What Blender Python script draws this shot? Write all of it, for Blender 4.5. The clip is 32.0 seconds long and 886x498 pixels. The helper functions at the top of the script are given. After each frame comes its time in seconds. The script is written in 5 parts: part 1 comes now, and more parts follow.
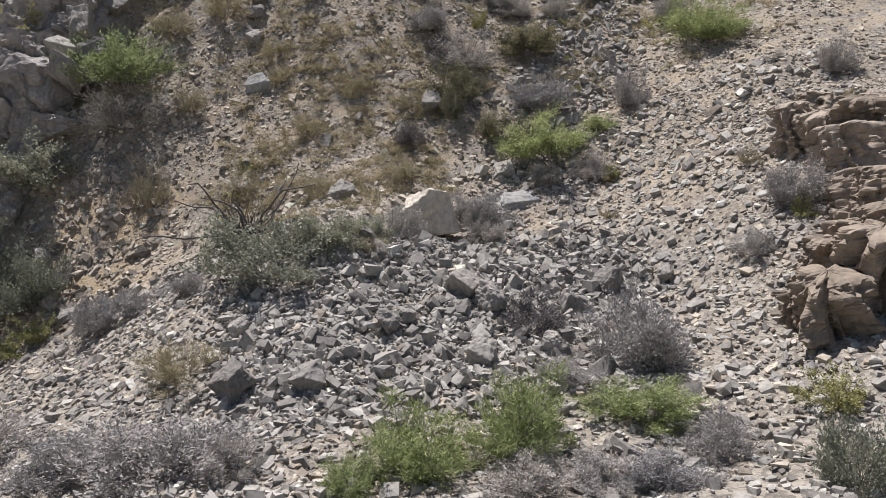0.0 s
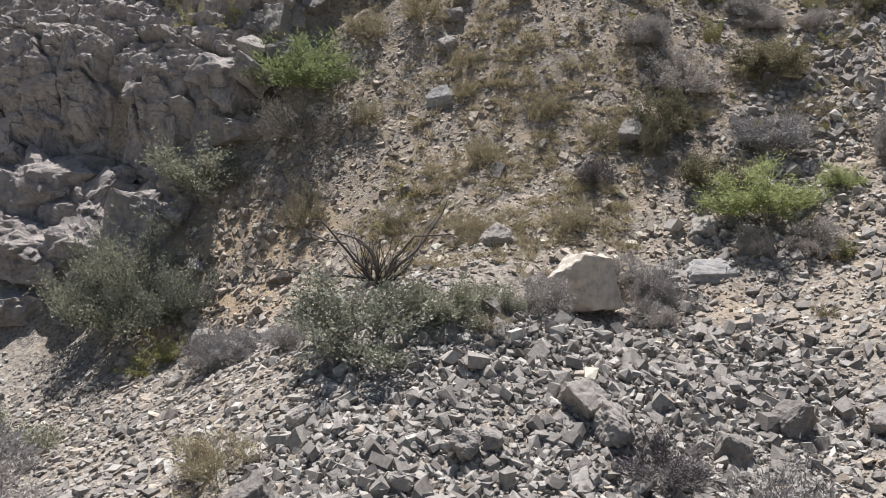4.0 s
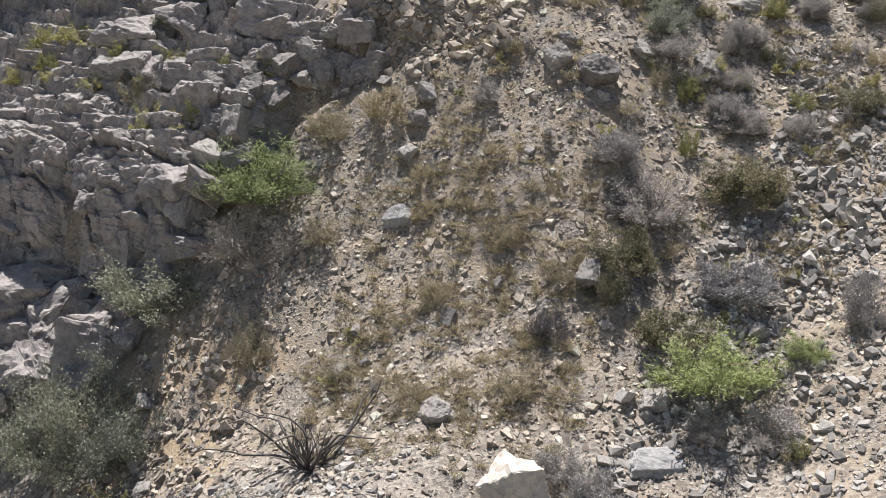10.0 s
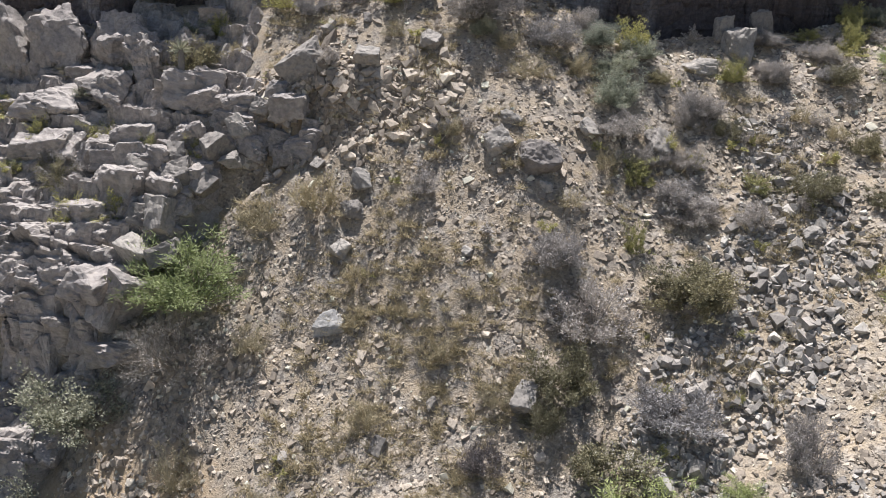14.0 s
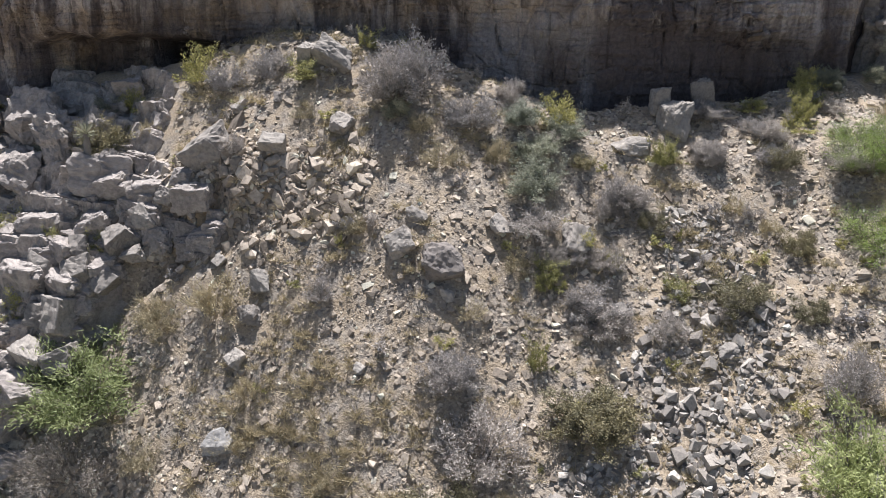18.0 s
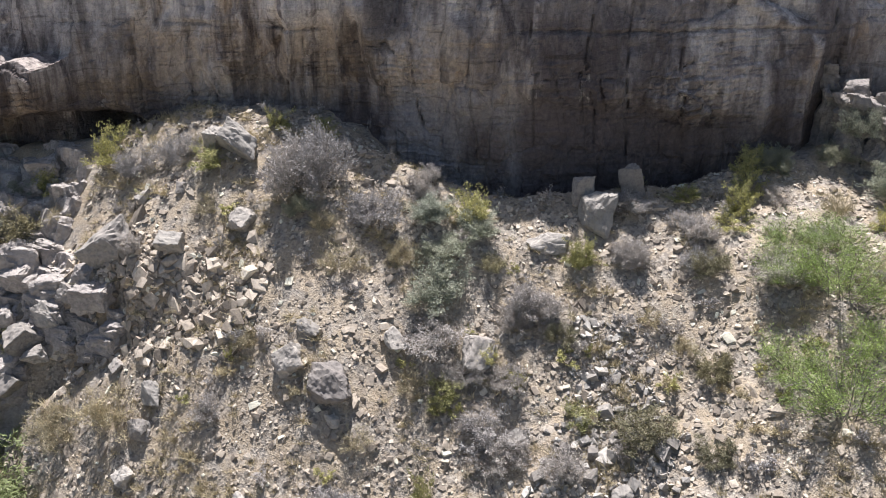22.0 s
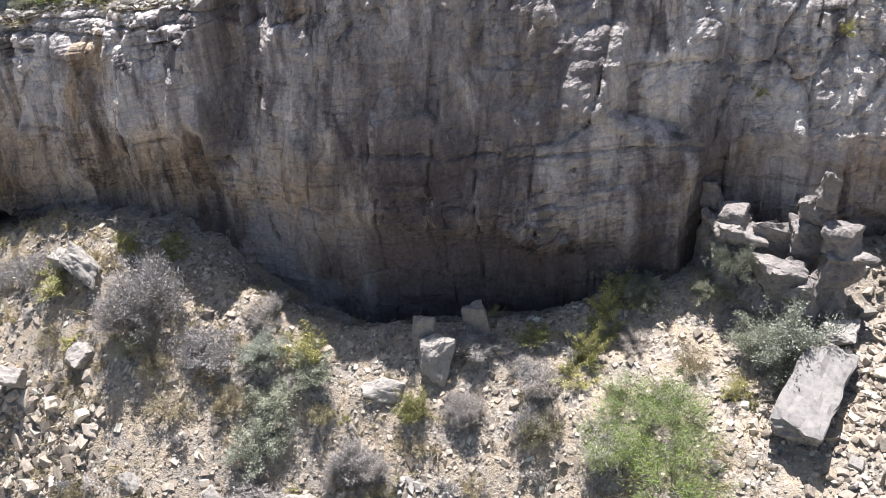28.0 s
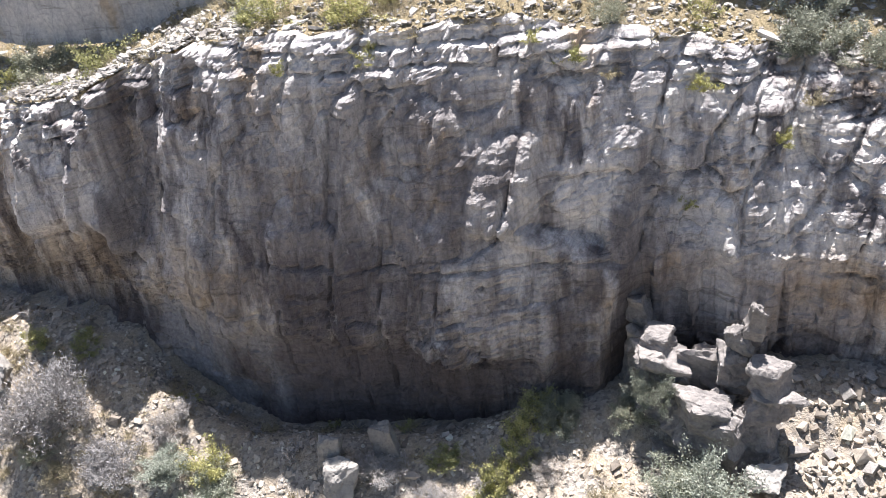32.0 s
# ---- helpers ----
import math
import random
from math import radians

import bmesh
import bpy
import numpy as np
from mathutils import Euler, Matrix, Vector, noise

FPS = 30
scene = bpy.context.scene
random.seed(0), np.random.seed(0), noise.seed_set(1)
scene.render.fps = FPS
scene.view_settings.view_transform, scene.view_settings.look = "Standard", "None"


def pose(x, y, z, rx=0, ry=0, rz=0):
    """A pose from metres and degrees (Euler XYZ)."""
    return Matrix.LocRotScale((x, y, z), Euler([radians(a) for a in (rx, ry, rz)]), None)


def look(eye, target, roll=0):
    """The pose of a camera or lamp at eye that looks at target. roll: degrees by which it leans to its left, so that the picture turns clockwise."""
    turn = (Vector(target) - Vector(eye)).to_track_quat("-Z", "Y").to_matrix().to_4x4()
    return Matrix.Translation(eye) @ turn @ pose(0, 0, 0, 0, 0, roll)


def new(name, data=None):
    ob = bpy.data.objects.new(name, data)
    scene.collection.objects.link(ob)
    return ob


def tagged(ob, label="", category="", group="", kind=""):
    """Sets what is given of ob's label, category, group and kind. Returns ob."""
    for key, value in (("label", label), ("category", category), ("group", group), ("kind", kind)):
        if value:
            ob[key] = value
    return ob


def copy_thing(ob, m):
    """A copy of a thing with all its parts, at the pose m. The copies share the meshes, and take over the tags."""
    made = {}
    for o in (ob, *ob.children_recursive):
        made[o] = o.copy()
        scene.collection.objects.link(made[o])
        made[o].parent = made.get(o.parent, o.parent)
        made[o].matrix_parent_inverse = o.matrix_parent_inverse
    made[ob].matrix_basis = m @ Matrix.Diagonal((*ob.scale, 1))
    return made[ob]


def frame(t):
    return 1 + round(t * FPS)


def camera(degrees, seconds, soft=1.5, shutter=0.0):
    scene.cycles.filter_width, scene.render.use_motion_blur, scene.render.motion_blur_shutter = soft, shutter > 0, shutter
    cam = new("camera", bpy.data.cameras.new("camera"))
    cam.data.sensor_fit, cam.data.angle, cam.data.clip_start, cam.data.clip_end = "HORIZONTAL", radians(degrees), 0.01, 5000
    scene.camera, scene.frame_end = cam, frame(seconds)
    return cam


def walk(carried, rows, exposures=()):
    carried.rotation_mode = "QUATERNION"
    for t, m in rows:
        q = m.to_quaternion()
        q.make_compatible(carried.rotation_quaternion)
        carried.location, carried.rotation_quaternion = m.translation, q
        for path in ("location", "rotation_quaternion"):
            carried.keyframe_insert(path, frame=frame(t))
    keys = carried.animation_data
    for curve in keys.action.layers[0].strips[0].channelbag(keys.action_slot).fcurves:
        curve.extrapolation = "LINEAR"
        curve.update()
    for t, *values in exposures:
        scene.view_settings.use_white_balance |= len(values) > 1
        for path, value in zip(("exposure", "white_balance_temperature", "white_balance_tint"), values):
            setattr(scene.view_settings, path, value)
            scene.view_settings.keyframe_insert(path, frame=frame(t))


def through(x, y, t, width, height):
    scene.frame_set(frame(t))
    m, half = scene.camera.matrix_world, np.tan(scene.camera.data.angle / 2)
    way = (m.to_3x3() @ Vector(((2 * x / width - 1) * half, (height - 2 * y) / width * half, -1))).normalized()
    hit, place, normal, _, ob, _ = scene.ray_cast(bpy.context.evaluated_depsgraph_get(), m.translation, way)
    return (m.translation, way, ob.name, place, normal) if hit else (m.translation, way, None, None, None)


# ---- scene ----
cam = camera(55.0, 32.0, soft=1.0)
PATH = [
    (0, (-0.892, 1.214, 10.512), (0.091, 21.056, 8.205), -1.09),
    (0.5, (-0.468, 2.049, 10.619), (-0.335, 21.916, 8.317), -0.53),
    (1, (-0.111, 3.001, 10.684), (-0.812, 22.860, 8.422), 0.13),
    (1.5, (0.219, 3.732, 10.892), (-1.783, 23.495, 8.561), 1.10),
    (2, (0.648, 4.204, 11.214), (-2.890, 23.726, 8.683), 2.00),
    (2.5, (0.977, 4.651, 11.461), (-3.504, 23.959, 8.793), 2.66),
    (3, (1.307, 5.153, 11.687), (-3.545, 24.358, 8.927), 2.96),
    (3.5, (1.625, 5.622, 11.917), (-3.361, 24.787, 9.123), 3.10),
    (5.5, (3.081, 7.528, 14.023), (-2.404, 26.470, 10.690), 2.89),
    (6, (3.274, 7.878, 14.549), (-2.266, 26.782, 11.094), 2.87),
    (6.5, (3.430, 8.195, 15.066), (-2.163, 27.059, 11.481), 2.86),
    (7, (3.560, 8.477, 15.609), (-2.083, 27.295, 11.862), 2.85),
    (7.5, (3.675, 8.720, 16.099), (-2.036, 27.499, 12.262), 2.86),
    (8, (3.799, 8.898, 16.596), (-1.989, 27.641, 12.695), 2.82),
    (8.5, (3.803, 9.009, 17.149), (-1.991, 27.722, 13.117), 2.81),
    (9, (3.795, 9.060, 17.633), (-2.011, 27.753, 13.526), 2.80),
    (9.5, (3.734, 9.053, 18.129), (-2.059, 27.730, 13.929), 2.85),
    (10, (3.679, 9.040, 18.687), (-2.109, 27.689, 14.362), 2.82),
    (10.5, (3.420, 8.996, 19.370), (-2.254, 27.629, 14.829), 2.89),
    (11, (3.213, 9.017, 20.017), (-2.374, 27.630, 15.289), 2.94),
    (11.5, (3.206, 9.229, 20.633), (-2.393, 27.798, 15.746), 2.82),
    (12, (3.363, 9.657, 21.278), (-2.242, 28.175, 16.212), 2.55),
    (12.5, (3.538, 10.166, 21.879), (-1.997, 28.665, 16.670), 2.41),
    (13, (3.836, 10.819, 22.450), (-1.663, 29.296, 17.124), 2.21),
    (13.5, (4.190, 11.508, 23.029), (-1.301, 29.954, 17.587), 2.04),
    (14, (4.544, 12.191, 23.592), (-0.953, 30.600, 18.036), 1.88),
    (14.5, (4.878, 12.782, 24.149), (-0.631, 31.151, 18.471), 1.76),
    (16.5, (6.522, 14.890, 26.249), (0.579, 32.976, 20.120), 1.19),
    (17, (6.932, 15.411, 26.832), (0.917, 33.422, 20.552), 1.03),
    (17.5, (7.484, 15.980, 27.447), (1.313, 33.883, 21.013), 0.87),
    (18, (8.067, 16.564, 28.033), (1.706, 34.356, 21.476), 0.63),
    (18.5, (8.584, 17.179, 28.666), (2.053, 34.850, 21.950), 0.36),
    (19, (9.039, 17.814, 29.154), (2.358, 35.398, 22.360), 0.18),
    (19.5, (9.413, 18.460, 29.648), (2.630, 35.960, 22.737), 0.01),
    (20, (9.806, 19.150, 30.256), (2.913, 36.528, 23.151), -0.15),
    (20.5, (10.217, 19.828, 30.813), (3.202, 37.084, 23.531), -0.33),
    (21, (10.746, 20.488, 31.403), (3.561, 37.592, 23.931), -0.58),
    (21.5, (11.268, 21.154, 31.945), (3.917, 38.130, 24.342), -0.80),
    (22, (11.839, 21.864, 32.487), (4.280, 38.683, 24.741), -1.12),
    (22.5, (12.307, 22.497, 33.012), (4.604, 39.181, 25.119), -1.42),
    (23, (12.802, 23.072, 33.534), (4.974, 39.626, 25.489), -1.63),
    (23.5, (13.429, 23.702, 34.071), (5.424, 40.091, 25.865), -1.92),
    (24, (14.099, 24.300, 34.628), (5.979, 40.549, 26.259), -2.22),
    (24.5, (14.778, 24.936, 35.116), (6.552, 41.061, 26.613), -2.57),
    (25, (15.418, 25.630, 35.624), (7.040, 41.593, 26.964), -2.94),
    (25.5, (15.890, 26.326, 36.108), (7.362, 42.124, 27.294), -3.25),
    (27.5, (17.304, 29.569, 37.956), (8.198, 44.581, 28.379), -4.68),
    (28, (17.473, 30.394, 38.397), (8.277, 45.232, 28.635), -4.98),
    (28.5, (17.657, 31.200, 38.763), (8.346, 45.872, 28.862), -5.28),
    (29, (17.897, 31.984, 39.137), (8.477, 46.492, 29.099), -5.56),
    (29.5, (18.109, 32.741, 39.518), (8.616, 47.116, 29.357), -5.80),
    (30, (18.349, 33.490, 39.893), (8.762, 47.727, 29.625), -6.09),
    (30.5, (18.503, 34.139, 40.171), (8.880, 48.312, 29.848), -6.15),
    (31, (18.818, 34.877, 40.523), (9.068, 48.893, 30.107), -6.50),
    (31.5, (19.089, 35.646, 41.006), (9.241, 49.470, 30.427), -6.89),
    (32, (19.287, 36.356, 41.422), (9.369, 50.020, 30.704), -7.18),
]
EXPOSURES = [(0, 0.40, 6390, 11), (6, 0.56, 6390, 11), (13, 0.82, 6390, 11), (19, 0.96, 6390, 12), (23, 1.14, 6390, 12), (28, 1.34, 6350, 12), (32, 1.6, 6300, 12)]
walk(cam, [(t, look(eye, target, roll)) for t, eye, target, roll in PATH], EXPOSURES)

# ---- light ----
world = bpy.data.worlds.new("sky")
scene.world = world
world.use_nodes = True
wn = world.node_tree
sky = wn.nodes.new("ShaderNodeTexSky")
sky.sky_type, sky.sun_disc = "NISHITA", False
SUN_EL, SUN_AZ = 67.5, -26.0  # the sun stands behind the cliff, a little to the west of +y
sky.sun_elevation, sky.sun_rotation = radians(SUN_EL), radians(SUN_AZ)
sky.dust_density = 1.6
wn.links.new(sky.outputs[0], wn.nodes["Background"].inputs[0])
wn.nodes["Background"].inputs[1].default_value = 0.053
sun = new("sun", bpy.data.lights.new("sun", "SUN"))
sun.data.energy, sun.data.angle, sun.data.color = 5.0, radians(0.55), (1.0, 0.962, 0.955)
sun_way = Vector((math.sin(radians(SUN_AZ)) * math.cos(radians(SUN_EL)), math.cos(radians(SUN_AZ)) * math.cos(radians(SUN_EL)), math.sin(radians(SUN_EL))))
sun.matrix_world = look(sun_way * 120, (0, 0, 0))

# ---- noise over arrays ----


def lattice(ix, iy, seed):
    with np.errstate(over="ignore"):
        h = ix.astype(np.int64).astype(np.uint32) * np.uint32(374761393) + iy.astype(np.int64).astype(np.uint32) * np.uint32(668265263) + np.uint32(seed * 362437 % 4294967291)
        h = (h ^ (h >> np.uint32(13))) * np.uint32(1274126177)
        h = (h ^ (h >> np.uint32(16))) * np.uint32(2246822519)
        h = h ^ (h >> np.uint32(15))
    return h.astype(np.float64) / 4294967295.0


def vnoise(x, y, seed=0):
    """Smooth value noise from -1 to 1."""
    fx, fy = np.floor(x), np.floor(y)
    tx, ty = x - fx, y - fy
    tx, ty = tx * tx * tx * (tx * (6 * tx - 15) + 10), ty * ty * ty * (ty * (6 * ty - 15) + 10)
    a, b, c, d = lattice(fx, fy, seed), lattice(fx + 1, fy, seed), lattice(fx, fy + 1, seed), lattice(fx + 1, fy + 1, seed)
    return 2 * ((a * (1 - tx) + b * tx) * (1 - ty) + (c * (1 - tx) + d * tx) * ty) - 1


def fbm(x, y, octaves=4, seed=0):
    out, amp = 0.0, 0.5
    for k in range(octaves):
        out = out + amp * vnoise(x * 2**k + 17.3 * k, y * 2**k - 9.1 * k, seed + k)
        amp *= 0.5
    return out


def cells(u, v, seed=0, jitter=0.8):
    """Nearest and next nearest distance to scattered seeds, and two random numbers of the nearest one's cell."""
    fu, fv = np.floor(u), np.floor(v)
    f1, f2 = np.full(u.shape, 9.0), np.full(u.shape, 9.0)
    ra, rb = np.zeros(u.shape), np.zeros(u.shape)
    for du in (-1, 0, 1):
        for dv in (-1, 0, 1):
            cu, cv = fu + du, fv + dv
            px = cu + 0.5 + jitter * (lattice(cu, cv, seed) - 0.5)
            py = cv + 0.5 + jitter * (lattice(cu, cv, seed + 1) - 0.5)
            d = np.hypot(px - u, py - v)
            near = d < f1
            f2 = np.where(near, f1, np.minimum(f2, d))
            ra = np.where(near, lattice(cu, cv, seed + 2), ra)
            rb = np.where(near, lattice(cu, cv, seed + 3), rb)
            f1 = np.where(near, d, f1)
    return f1, f2, ra, rb


# ---- the lie of the land ----
HILL_X, HILL_Y, HILL_R = np.arange(-27, 22, 6.0), np.arange(14, 57, 6.0), 5.0
HILLS = [
    (-0.93, -0.57, -0.55, -0.47, -0.23, -0.32, -0.55, -0.25, 0.81),
    (-0.59, -0.14, -0.08, -0.57, -0.37, -0.97, -0.75, 0.04, 1.65),
    (-0.74, -1.06, -2.42, -1.06, 1.87, -0.46, 0.32, 0.77, 0.8),
    (-0.68, -1.28, -0.48, -0.11, -0.19, -1.7, 0.36, 0.78, 0.19),
    (1.53, 1.24, 1.3, -1.56, 0.68, 0.11, -0.68, -0.01, -0.1),
    (1.27, 0.57, 0.28, 1.06, 1.66, -0.85, -2.04, 0.17, -0.4),
    (0.14, 0.33, 1.13, 2.13, -0.46, 0.32, 0.22, -0.62, -1.03),
    (-0.11, -0.12, -0.11, -0.38, -1.33, 0.22, -0.41, -1.19, -0.77),
]


SWELLS = [(-8.5, 42.4, 0.6, 1.6), (8.5, 41.4, 0.65, 2.0), (4.6, 24.2, -0.75, 2.2), (-3.2, 34.2, -0.3, 1.8), (15.7, 50.4, 0.45, 2.0), (-0.6, 41.2, 0.3, 1.2)]  # low swells and hollows of the slope


def cliff_line(x):
    return 50 + 0.25 * x + np.interp(x, [-40, -30, -17, -11, -7, -1.4, 0.9, 2.5, 7.5, 9, 12, 14, 17, 30], [4.0, 2.6, 1.0, 1.3, 0.9, 0.45, 0.0, 0.05, 0.5, 1.0, 1.9, 2.2, 2.4, 3.4])


def soft(v):
    return np.log1p(np.exp(np.clip(v * 1.5, -40, 40))) / 1.5


def land(x, y):
    """The talus slope, its gully and scarps, without the small relief."""
    x, y = np.asarray(x, float), np.asarray(y, float)
    yy = np.minimum(y, 75)
    z = 4.087 + 0.072 * np.clip(x, -80, 80) + 0.172 * np.clip(yy, -30, 75) + 0.58 * soft(yy - 30) - 0.464 * soft(yy - 48)
    for cy, row in zip(HILL_Y, HILLS):
        gy = np.exp(-((y - cy) ** 2) / (2 * HILL_R**2))
        for cx, a in zip(HILL_X, row):
            z = z + a * gy * np.exp(-((x - cx) ** 2) / (2 * HILL_R**2))
    for cx, cy, a, w in SWELLS:
        z = z + a * np.exp(-((x - cx) ** 2 + (y - cy) ** 2) / (2 * w * w))
    s = y - 34.9  # the wall of the rock ledge
    z = z + 1.9 * np.tanh(s / 0.35) * np.exp(-((s / 2.2) ** 2)) / (1 + np.exp(np.clip((x + 14.8) * 2, -40, 40)))
    z = z - 0.75 * np.exp(-(((x - 0.2) / 2.0) ** 2) - ((y - 27.3) / 1.4) ** 2)
    foot = np.interp(x, [-30, -20, -13, -10, -6, -4, -2.7, -1, 1.3, 3.5, 6, 8, 10, 12.5, 18, 30], [21.8, 22.6, 23.7, 24.8, 24.9, 24.3, 23.2, 22.2, 21.6, 21.7, 22.0, 22.4, 23.1, 23.8, 24.6, 25.5])
    w = np.clip((y - cliff_line(x) + 2.3) / 2.1, 0, 1)
    w = w * w * (3 - 2 * w)
    z = z * (1 - w) + foot * w  # the hollow along the cliff's foot
    s = y - 41.75 - 0.12 * (x + 8) + 0.45 * vnoise(x / 0.8, y / 2.5, 21) + 0.18 * vnoise(x / 0.3, y / 0.6, 22)  # the bank of red earth
    return z + 0.8 * np.tanh(s / 0.26) * np.exp(-((s / 1.3) ** 2)) * np.exp(-(((x + 10.0) / 2.2) ** 4))


def ledge_edge(y):
    """Where the rock ledge in the west ends."""
    return np.interp(y, [28, 33, 34, 36, 38, 40, 41.5, 44, 46], [-16.5, -14.6, -13.9, -14.6, -13.6, -12.3, -11.6, -13.0, -14.0])


def relief(x, y):
    """Small relief of the earth and rubble."""
    pile = np.exp(-(((x - 0.5) / 6.5) ** 4) - (((y - 22.5) / 5.5) ** 4))
    return 0.30 * fbm(x / 2.2, y / 2.2, 4, 5) + 0.10 * (1 + pile) * fbm(x * 1.6, y * 1.6, 3, 9) + 0.03 * fbm(x * 5, y * 5, 2, 14)


def crevice(x, y):
    """The cleft between ledge and slope."""
    along = np.interp(y, [35, 37, 39, 40.8, 42], [-13.9, -13.6, -12.6, -10.6, -8.6])
    return -1.5 * np.exp(-(((x - along) / 0.6) ** 2)) * np.clip((y - 35.5) / 1.5, 0, 1) * np.clip((42 - y) / 1.0, 0, 1)


def earth(x, y):
    return land(x, y) + relief(x, y) + crevice(x, y)


def ground_at(x, y):
    return float(earth(np.array([x], float), np.array([y], float))[0])


# ---- meshes ----


def raw_mesh(name, co, faces, material=None, smooth=False):
    """A mesh from arrays of vertices and of faces with equally many corners."""
    me = bpy.data.meshes.new(name)
    n, k = faces.shape
    me.vertices.add(len(co))
    me.vertices.foreach_set("co", np.ascontiguousarray(co, np.float32).ravel())
    me.loops.add(n * k)
    me.loops.foreach_set("vertex_index", np.ascontiguousarray(faces, np.int32).ravel())
    me.polygons.add(n)
    me.polygons.foreach_set("loop_start", np.arange(0, n * k, k, dtype=np.int32))
    me.polygons.foreach_set("use_smooth", np.full(n, smooth))
    me.update(calc_edges=True)
    me.validate()
    if material:
        me.materials.append(material)
    return me


def sheet(name, p, material, smooth=True):
    """A surface from a grid of places, p[row, column]."""
    nv, nu = p.shape[:2]
    i = np.arange(nv * nu).reshape(nv, nu)
    faces = np.stack([i[:-1, :-1], i[:-1, 1:], i[1:, 1:], i[1:, :-1]], -1).reshape(-1, 4)
    return new(name, raw_mesh(name, p.reshape(-1, 3), faces, material, smooth))


def part(name, data, parent, label=""):
    """A mesh as a part of a thing."""
    ob = new(name, data)
    ob.parent = parent
    return tagged(ob, label)


# ---- materials ----


def material(name, rough=0.9):
    m = bpy.data.materials.new(name)
    m.use_nodes = True
    t = m.node_tree
    b = t.nodes["Principled BSDF"]
    b.inputs["Roughness"].default_value = rough
    b.inputs["Specular IOR Level"].default_value = 0.25
    return m, t, b


def node(t, kind, **values):
    n = t.nodes.new(kind)
    for k, v in values.items():
        n.inputs[k.replace("_", " ")].default_value = v
    return n


def ramp(t, fac, stops):
    r = t.nodes.new("ShaderNodeValToRGB")
    e = r.color_ramp.elements
    while len(e) < len(stops):
        e.new(0.5)
    for s, (p, c) in zip(e, stops):
        s.position, s.color = p, (*c, 1)
    t.links.new(fac, r.inputs[0])
    return r.outputs[0]


def mix(t, fac, a, b, how="MIX"):
    m = t.nodes.new("ShaderNodeMix")
    m.data_type, m.blend_type = "RGBA", how
    for socket, v in ((m.inputs[0], fac), (m.inputs[6], a), (m.inputs[7], b)):
        if isinstance(v, bpy.types.NodeSocket):
            t.links.new(v, socket)
        else:
            socket.default_value = (*v, 1) if isinstance(v, tuple) else v
    return m.outputs[2]


def spots(t, scale, stretch=(1, 1, 1), detail=5.0, rough=0.6):
    c = t.nodes.new("ShaderNodeTexCoord")
    mp = t.nodes.new("ShaderNodeMapping")
    mp.inputs["Scale"].default_value = stretch
    t.links.new(c.outputs["Object"], mp.inputs[0])
    n = node(t, "ShaderNodeTexNoise", Scale=scale, Detail=detail, Roughness=rough)
    t.links.new(mp.outputs[0], n.inputs["Vector"])
    return n.outputs[0]


def pebbles(t, scale):
    c = t.nodes.new("ShaderNodeTexCoord")
    n = node(t, "ShaderNodeTexVoronoi", Scale=scale)
    t.links.new(c.outputs["Object"], n.inputs["Vector"])
    return n


def bump(t, b, height, strength, distance):
    n = node(t, "ShaderNodeBump", Strength=strength, Distance=distance)
    t.links.new(height, n.inputs["Height"])
    t.links.new(n.outputs[0], b.inputs["Normal"])


def lane(t, axis, a, b, soft_):
    """1 where a coordinate lies between a and b, with soft ends."""
    sep = t.nodes.new("ShaderNodeSeparateXYZ")
    t.links.new(t.nodes.new("ShaderNodeTexCoord").outputs["Object"], sep.inputs[0])
    up = node(t, "ShaderNodeMapRange", From_Min=a - soft_, From_Max=a + soft_)
    down = node(t, "ShaderNodeMapRange", From_Min=b + soft_, From_Max=b - soft_)
    m = t.nodes.new("ShaderNodeMath")
    m.operation = "MULTIPLY"
    for i, n in enumerate((up, down)):
        n.interpolation_type = "SMOOTHSTEP"
        t.links.new(sep.outputs[axis], n.inputs["Value"])
        t.links.new(n.outputs[0], m.inputs[i])
    return m.outputs[0]


def times(t, *values):
    out = values[0]
    for v in values[1:]:
        m = t.nodes.new("ShaderNodeMath")
        m.operation = "MULTIPLY"
        t.links.new(out, m.inputs[0])
        if isinstance(v, float):
            m.inputs[1].default_value = v
        else:
            t.links.new(v, m.inputs[1])
        out = m.outputs[0]
    return out


